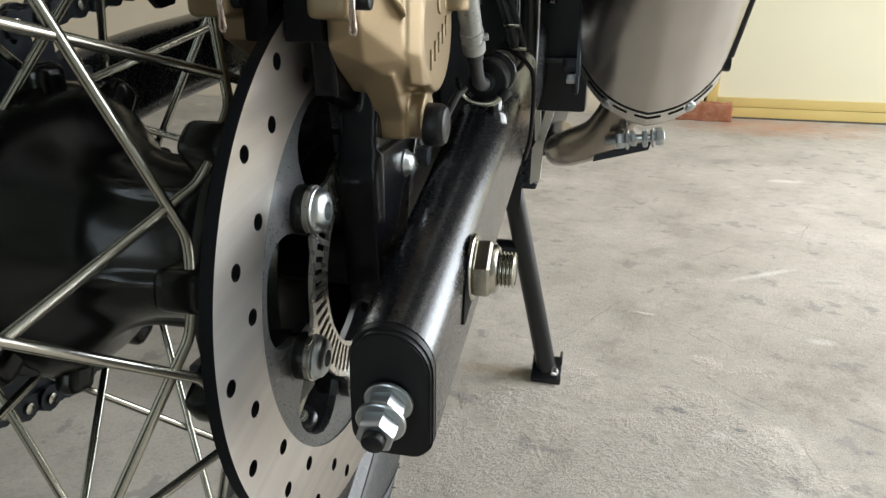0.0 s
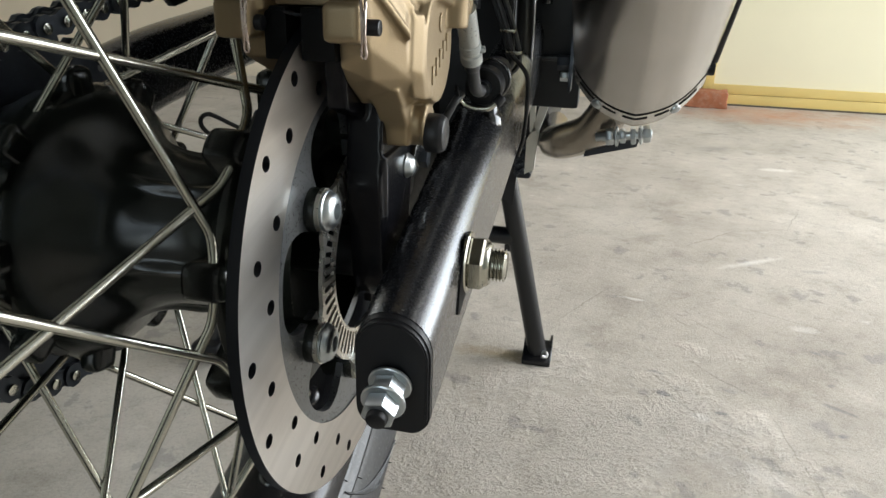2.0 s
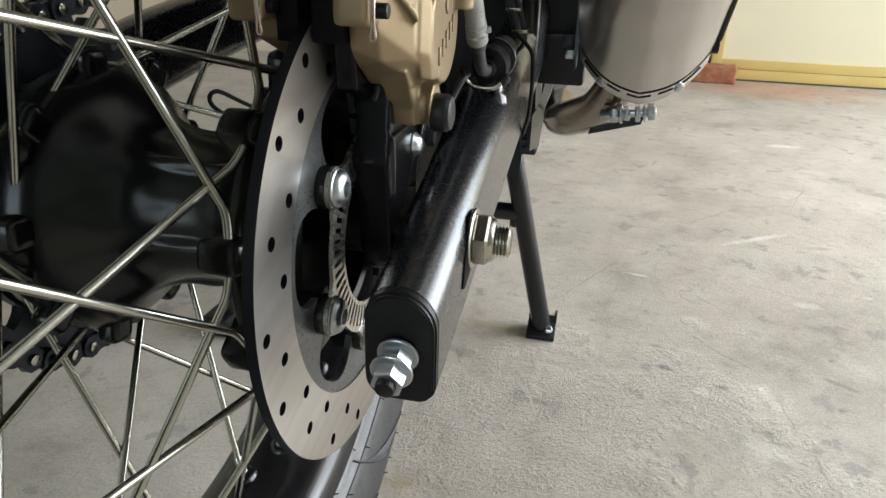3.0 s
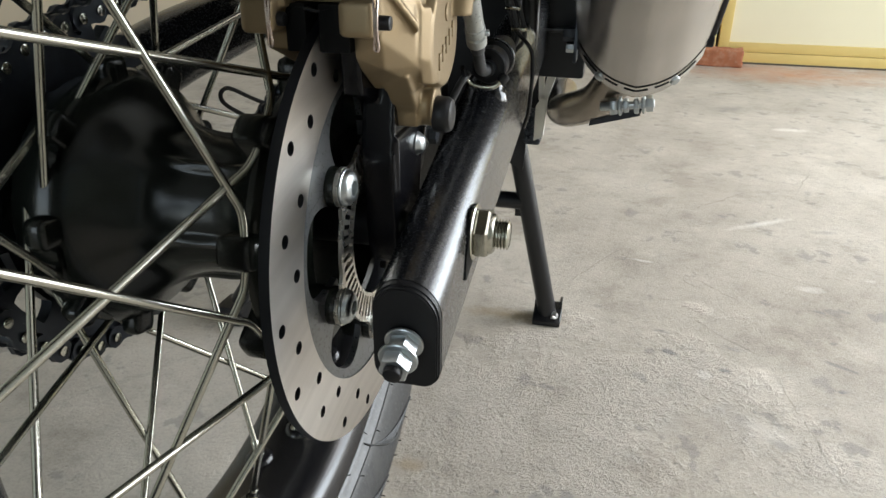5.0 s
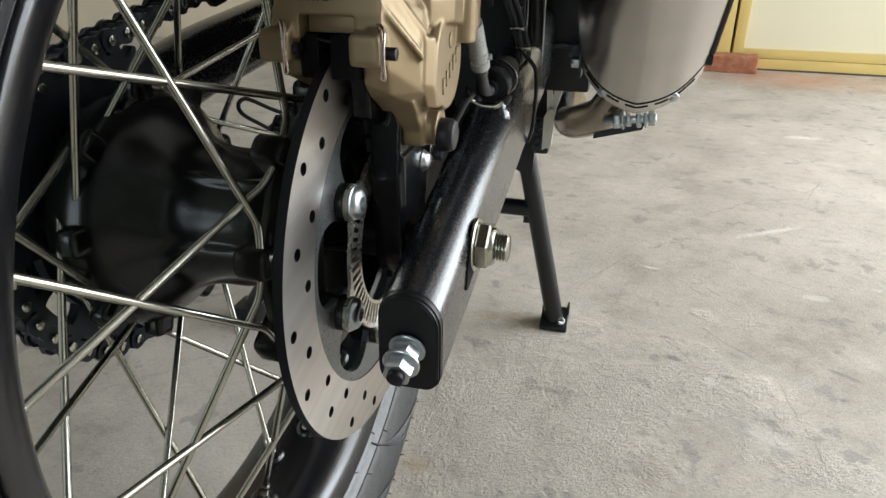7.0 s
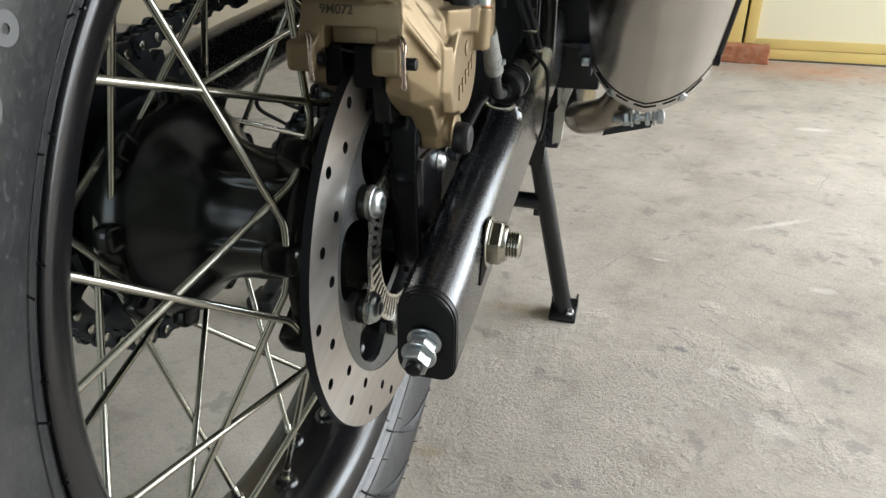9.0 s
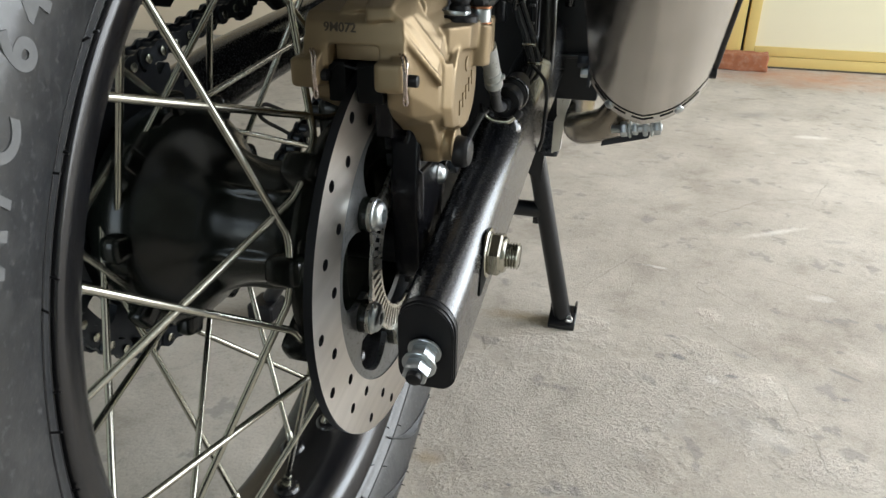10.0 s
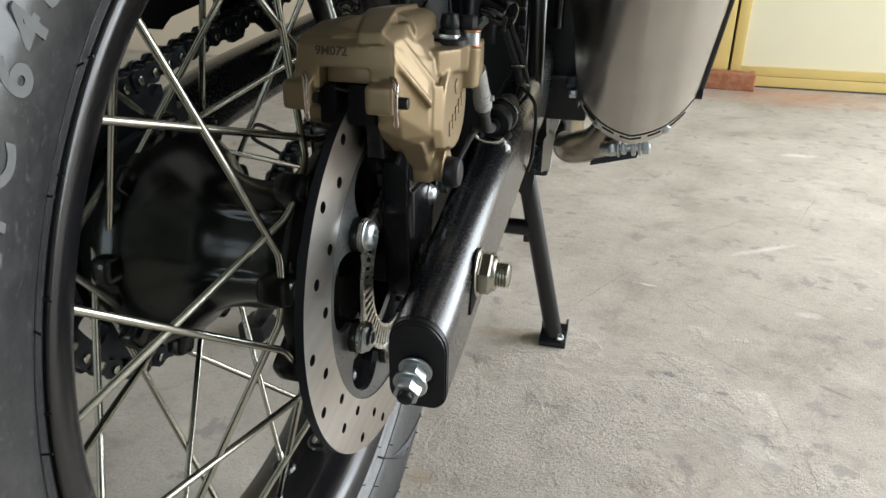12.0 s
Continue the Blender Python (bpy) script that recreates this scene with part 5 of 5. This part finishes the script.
# centre stand
def stand():
    top, foot = Vector((-0.0055, 0.601, 0.305)), Vector((0.0622, 0.603, 0.012))
    st = part("centre_stand", rod(bmesh.new(), top, foot, 0.0135, seg=28), BLACK, bike, "black tubular centre stand")
    mir = lambda v: Vector((2 * MID - v.x, v.y, v.z))
    part("leg", rod(bmesh.new(), mir(top), mir(foot), 0.0135, seg=28), BLACK, st)
    a = top.lerp(foot, 0.404)
    part("cross_bar", rod(bmesh.new(), a, mir(a), 0.0122, seg=24), BLACK, st)
    for s, q in ((1, a), (-1, mir(a))):
        # welded gussets at the cross bar and the tab below the pivot
        part("gusset", prism(bmesh.new(), [(0.598, q.z + 0.022), (0.604, q.z + 0.022), (0.604, q.z - 0.022), (0.598, q.z - 0.022)], min(q.x, q.x - s * 0.017), max(q.x, q.x - s * 0.017), 0.001), BLACK, st)
        part("pivot_tab", hull(bmesh.new(), [(q.x - s * 0.034, y, 0.250) for y in (0.588, 0.594)] + [(q.x - s * 0.008, y, 0.235) for y in (0.588, 0.594)] + [(q.x - s * 0.030, y, 0.310) for y in (0.588, 0.594)] + [(q.x - s * 0.004, y, 0.310) for y in (0.588, 0.594)]), BLACK, st)
    for f, s in ((foot, 1), (mir(foot), -1)):
        bm = bmesh.new()
        prism(bm, [(f.y - 0.021, 0.0), (f.y + 0.020, 0.0), (f.y + 0.026, 0.020), (f.y + 0.016, 0.024), (f.y - 0.018, 0.009), (f.y - 0.022, 0.007)], f.x - 0.0205, f.x + 0.0205, 0.003)
        foot_part = part("foot_plate", bm, BLACK, st, "black welded foot plate on the floor")
        for x in (f.x - 0.0185, f.x + 0.0185):
            part("ear", box(bmesh.new(), (x - 0.002, f.y + 0.004, 0.006), (x + 0.002, f.y + 0.024, 0.030), 0.0016, 2), BLACK, foot_part)
        bead = [f + Vector((0.0145 * math.cos(t), -0.0140 + 0.006 * math.sin(t), 0.004 + 0.002 * math.sin(3 * t))) for t in [radians(-60 + 18 * i) for i in range(8)]]
        part("weld_bead", tube(bmesh.new(), bead, 0.0026, 3, 8), BARE_WELD, foot_part, "bare bright weld at the foot")
    return st


STAND = stand()


# sprocket and chain
PITCH, TEETH = 0.015875, 38
RS = PITCH * TEETH / (2 * math.pi)
XS = -0.180
FRONT = Vector((0, 0.560, 0.5520))
RF = 0.0385


def sprocket():
    loop = []
    for i in range(TEETH * 6):
        a = 2 * math.pi * i / (TEETH * 6)
        ph = (i % 6) / 6
        r = RS + (0.0045 if ph in (0, 1 / 6) else -0.0045 if ph in (3 / 6, 4 / 6) else 0.0)
        loop.append((r * math.cos(a), r * math.sin(a)))
    wins = [slot_loop(0.0700, 0.0830, radians(a), radians(w)) for a, w in ((216, 10), (194, 7), (306, 10), (284, 7), (36, 10), (14, 7))]
    sp = part("sprocket", plate(bmesh.new(), [at_axle(l) for l in [loop, ring_loop(0.035, 40)] + wins], XS - 0.0035, XS + 0.0035), CHAIN, bike, "black steel rear sprocket")
    for k in range(6):
        c = polar(XS, 0.062, 50 + 60 * k)
        part("sprocket_bolt", hexnut(bmesh.new(), c + Vector((0.0035, 0, 0)), c + Vector((0.011, 0, 0)), 0.013), BLACK_CAST, sp)
    return sp


sprocket()


def chain():
    # loop: round the rear sprocket, upper run, front sprocket, lower run
    c0, c1 = Vector((0, 0.0, HUB)), FRONT
    dv = c1 - c0
    L, base = dv.length, math.atan2(dv.z, dv.y)
    al = math.acos((RS - RF) / L)
    top0, bot0 = base + al, base - al
    straight = math.sqrt(L * L - (RS - RF) ** 2)
    arc0 = RS * (2 * math.pi - 2 * al)
    arc1 = RF * 2 * al
    total = arc0 + arc1 + 2 * straight
    n = int(total / PITCH / 2) * 2
    step = total / n

    def place(s):
        s %= total
        if s < arc0:
            a = bot0 - s / RS
            return Vector((XS, RS * math.cos(a), HUB + RS * math.sin(a)))
        s -= arc0
        p0 = Vector((XS, RS * math.cos(top0), HUB + RS * math.sin(top0)))
        p1 = Vector((XS, c1.y + RF * math.cos(top0), c1.z + RF * math.sin(top0)))
        if s < straight:
            return p0.lerp(p1, s / straight)
        s -= straight
        if s < arc1:
            a = top0 - s / RF
            return Vector((XS, c1.y + RF * math.cos(a), c1.z + RF * math.sin(a)))
        s -= arc1
        q0 = Vector((XS, c1.y + RF * math.cos(bot0), c1.z + RF * math.sin(bot0)))
        q1 = Vector((XS, RS * math.cos(bot0), HUB + RS * math.sin(bot0)))
        return q0.lerp(q1, s / straight)

    def link(outer):
        bm = bmesh.new()
        h = PITCH / 2
        loop = []
        for sx in (1, -1):
            for i in range(7):
                a = radians(-110 + 220 * i / 6) + (0 if sx > 0 else math.pi)
                loop.append((sx * h + 0.0072 * math.cos(a), 0.0072 * math.sin(a)))
            loop += [(sx * 0.0022, sx * 0.0052), (-sx * 0.0022, sx * 0.0052)]
        for s in (1, -1):
            x = s * (0.0075 if outer else 0.0052)
            prism(bm, loop, x - 0.0010, x + 0.0010)
        for s in (1, -1):
            rod(bm, (-0.0048, s * h, 0), (0.0048, s * h, 0), 0.0050, seg=12)
            if outer:
                rod(bm, (-0.0098, s * h, 0), (0.0098, s * h, 0), 0.0026, seg=12, bevel=0.0004)
        return finish(bm, "link", CHAIN)

    metal = rod(bmesh.new(), (0, 0, 0), (0.0014, 0, 0), 0.0032, seg=14, bevel=0.0004)
    rivet = finish(metal, "rivet", NICKEL)
    meshes = (link(True), link(False))
    ch = thing_part("chain", bike)
    for i in range(n):
        p, q = place(i * step), place((i + 1) * step)
        d = (q - p).normalized()
        m = Matrix.Translation((p + q) / 2) @ Matrix.Rotation(math.atan2(d.z, d.y), 4, "X")
        piece("link", meshes[i % 2], m, ch)
        if i % 2 == 0:
            for s in (1, -1):
                piece("rivet", rivet, m @ Matrix.Translation((0.0090, s * PITCH / 2, 0)), ch)


def thing_part(name, parent, label=""):
    ob = new(name)
    ob.parent = parent
    ob.matrix_parent_inverse = BASES.get(parent.name, Matrix()).inverted()
    if label:
        ob["label"] = label
    return ob


chain()

# frame and bodywork above, seen between the parts
FRAME_T = part("frame_tube", tube(bmesh.new(), [(0.0505, 0.25, 0.420), (0.0528, 0.25, 0.46), (0.0528, 0.25, 0.484), (0.0522, 0.25, 0.517), (0.0518, 0.256, 0.58), (0.052, 0.27, 0.70)], 0.0072, 8, 20), FRAME_COAT, bike, "gloss black frame tube")
part("side_plate", box(bmesh.new(), (0.032, 0.345, 0.4095), (0.095, 0.37, 0.72), 0.004), PLATE_BLACK, bike, "black bracket plate beside the muffler")
part("plate_step", box(bmesh.new(), (0.036, 0.338, 0.4520), (0.084, 0.347, 0.4560), 0.001), BLACK, bike, "black pressed edge of the bracket plate")
HANGER = part("muffler_hanger", prism(bmesh.new(), [(0.322, 0.428), (0.322, 0.440), (0.326, 0.470), (0.333, 0.50), (0.345, 0.60), (0.36, 0.60), (0.352, 0.50), (0.345, 0.428)], 0.0850, 0.0878, 0.0006), CHAIN, bike, "thin dark steel hanger beside the muffler")
for x0, x1, y, z, a in ((0.0740, 0.0850, 0.331, 0.4520, 0.0120), (0.0775, 0.0850, 0.331, 0.4405, 0.0080), (0.0878, 0.0920, 0.331, 0.4480, 0.0090)):
    part("hanger_bolt", hexnut(bmesh.new(), (x0, y, z), (x1, y, z), a), CHAIN if a > 0.01 else ZINC, HANGER)
part("plate_rib", rod(bmesh.new(), (0.0600, 0.3445, 0.500), (0.0600, 0.3445, 0.72), 0.0048, seg=16, bevel=0.001), FRAME_GLOSS, bike, "gloss black rod on the bracket plate")
part("linkage_plate", prism(bmesh.new(), [(0.26, 0.36), (0.30, 0.75), (0.34, 0.75), (0.36, 0.37)], -0.060, 0.042, 0.004), PLASTIC, bike, "black linkage cover behind the caliper")
part("shock_body", rod(bmesh.new(), (-0.083, 0.36, 0.42), (-0.083, 0.30, 0.75), 0.036, seg=32), BLACK, bike, "black shock absorber")
part("mudguard", box(bmesh.new(), (-0.16, 0.34, 0.56), (-0.005, 0.352, 0.85), 0.004), PLASTIC, bike, "black plastic inner mudguard")
# footrest: a pale alloy hanger and a toothed steel peg
bm = bmesh.new()
fork = lambda *xz: hull(bm, [(x, y, z) for y in (0.549, 0.561) for x, z in xz])
fork((0.0310, 0.420), (0.0372, 0.420), (0.0373, 0.373), (0.0316, 0.373), (0.0385, 0.345), (0.0330, 0.343))
fork((0.0480, 0.400), (0.0570, 0.400), (0.0451, 0.374), (0.0523, 0.372), (0.0367, 0.348), (0.0436, 0.342))
fork((0.0385, 0.350), (0.0440, 0.343), (0.0300, 0.334), (0.0417, 0.326), (0.0299, 0.290), (0.0413, 0.296))
part("footrest_hanger", bm, ALLOY, bike, "pale forked cast alloy footrest hanger")
PEG = part("footrest", box(bmesh.new(), (0.014, 0.575, 0.276), (0.036, 0.600, 0.322), 0.005), CHAIN, bike, "dark toothed steel footrest")
for i in range(4):
    for k in range(3):
        m = Matrix.Translation((0.0175 + 0.0075 * k, 0.574, 0.284 + 0.0108 * i + 0.003 * (k % 2))) @ pose(0, 0, 0, 0, 45, 0)
        part("tooth", box(bmesh.new(), (-0.0031, -0.004, -0.0031), (0.0031, 0.003, 0.0031), 0.0008, 1, m), CHAIN, PEG)
part("hanger_screw", hexnut(bmesh.new(), (0.022, 0.520, 0.374), (0.030, 0.520, 0.374), 0.010), ZINC, bike)
# prop stand on the far side
bm = bmesh.new()
rod(bm, (-0.22, 0.52, 0.30), (-0.385, 0.49, 0.03), 0.012, seg=20)
PROP = part("side_stand", bm, BLACK, bike, "black side stand")
part("stand_pad", box(bmesh.new(), (-0.412, 0.462, 0.0), (-0.368, 0.512, 0.030), 0.008, 3), PLASTIC, PROP)
# cables clipped to the frame
for dx, dy, r in ((0, 0, 0.0019), (0.0046, 0.003, 0.0017), (-0.0035, 0.004, 0.0014)):
    part("cable", tube(bmesh.new(), [(0.030 + dx, 0.178 + dy, 0.60), (0.0340 + dx, 0.178 + dy, 0.5350), (0.0365 + dx, 0.178 + dy, 0.5193), (0.0410 + dx, 0.178 + dy, 0.5078), (0.0480 + dx, 0.178 + dy, 0.4900), (0.0530 + dx, 0.178 + dy, 0.4720), (0.0520 + dx, 0.178 + dy, 0.4640), (0.0480 + dx, 0.180 + dy, 0.4600)], r), CABLE, bike, "black cable clipped to the frame")
part("cable", tube(bmesh.new(), [(0.0500, 0.176, 0.4770), (0.0535, 0.176, 0.4715), (0.0591, 0.176, 0.4663), (0.0640, 0.177, 0.4590), (0.0654, 0.178, 0.4480), (0.0653, 0.178, 0.4317), (0.0640, 0.180, 0.4140), (0.0600, 0.19, 0.40)], 0.0015), RUBBER, bike, "thin black wire looped over the arm")
for z, x in ((0.4880, 0.0490), (0.4740, 0.0540)):
    part("cable_clip", box(bmesh.new(), (x - 0.0050, 0.1735, z - 0.0011), (x + 0.0052, 0.1850, z + 0.0011), 0.0004), NICKEL, bike, "small bright cable clip")
CLAMP = part("hose_clamp", rod(bmesh.new(), (0.0200, 0.185, 0.5310), (0.0420, 0.176, 0.5250), 0.0105, seg=32, bevel=0.0020), FRAME_GLOSS, bike, "black round hose clamp under the frame")
part("band", tube(bmesh.new(), [(0.0400 + 0.0122 * math.sin(a) * 0.25, 0.1765 + 0.0108 * math.cos(a) * 1.03, 0.5252 + 0.0112 * math.sin(a)) for a in [i * 0.35 for i in range(9, 18)]], 0.0012, 3), CABLE, CLAMP, "grey clamp band")
part("screw", hexnut(bmesh.new(), (0.0160, 0.170, 0.5150), (0.0240, 0.166, 0.5230), 0.0060), ZINC, CLAMP)
LOOM = part("wire_loom", tube(bmesh.new(), [(0.0400, 0.225, 0.62), (0.0420, 0.228, 0.56), (0.0430, 0.228, 0.52), (0.0438, 0.226, 0.49), (0.0470, 0.222, 0.46)], 0.0030), RUBBER, bike, "black taped wire loom")
for z in (0.545, 0.527, 0.512, 0.498):
    part("cable_tie", box(bmesh.new(), (0.0400, 0.2215, z - 0.0010), (0.0450, 0.2315, z + 0.0010), 0.0004), CABLE, LOOM)
part("strut_tube", rod(bmesh.new(), (0.0095, 0.205, 0.50), (0.0080, 0.215, 0.74), 0.0150, seg=32), BLACK, bike, "gloss black strut tube")

# plain engine mass ahead of the swingarm and unseen tail, added to block light and reflections
ENGINE = part("engine", prism(bmesh.new(), [(0.64, 0.30), (0.66, 0.62), (0.72, 0.90), (1.10, 0.92), (1.16, 0.60), (1.05, 0.28)], -0.22, 0.045, 0.02), PLASTIC, bike, "black engine mass ahead of the swingarm, added to darken reflections")
seat_path = smooth_path([Vector((MID, y, z)) for y, z in ((-0.40, 0.925), (-0.25, 0.905), (0.05, 0.880), (0.35, 0.870), (0.65, 0.880), (0.98, 0.900))], 5)
part("tail", sweep(bmesh.new(), seat_path, rounded(0.300, 0.095, (0.035,) * 4, 5), scale=lambda t: 0.55 + 0.45 * min(1.0, t * 2.2)), PLASTIC, bike, "black tail and seat base out of view, added to shade the wheel")
part("footrest_loop", tube(bmesh.new(), [(-0.215, 0.575, 0.290), (-0.245, 0.4800, 0.3170), (-0.26, 0.3818, 0.3577), (-0.26, 0.3250, 0.3825), (-0.26, 0.3080, 0.3875), (-0.26, 0.2975, 0.3850), (-0.26, 0.2985, 0.3770), (-0.26, 0.3119, 0.3671), (-0.26, 0.3437, 0.3504), (-0.245, 0.4300, 0.2980), (-0.215, 0.545, 0.245)], 0.0023, 6, 8), PAD_BLACK, bike, "black bent wire loop beyond the wheel")
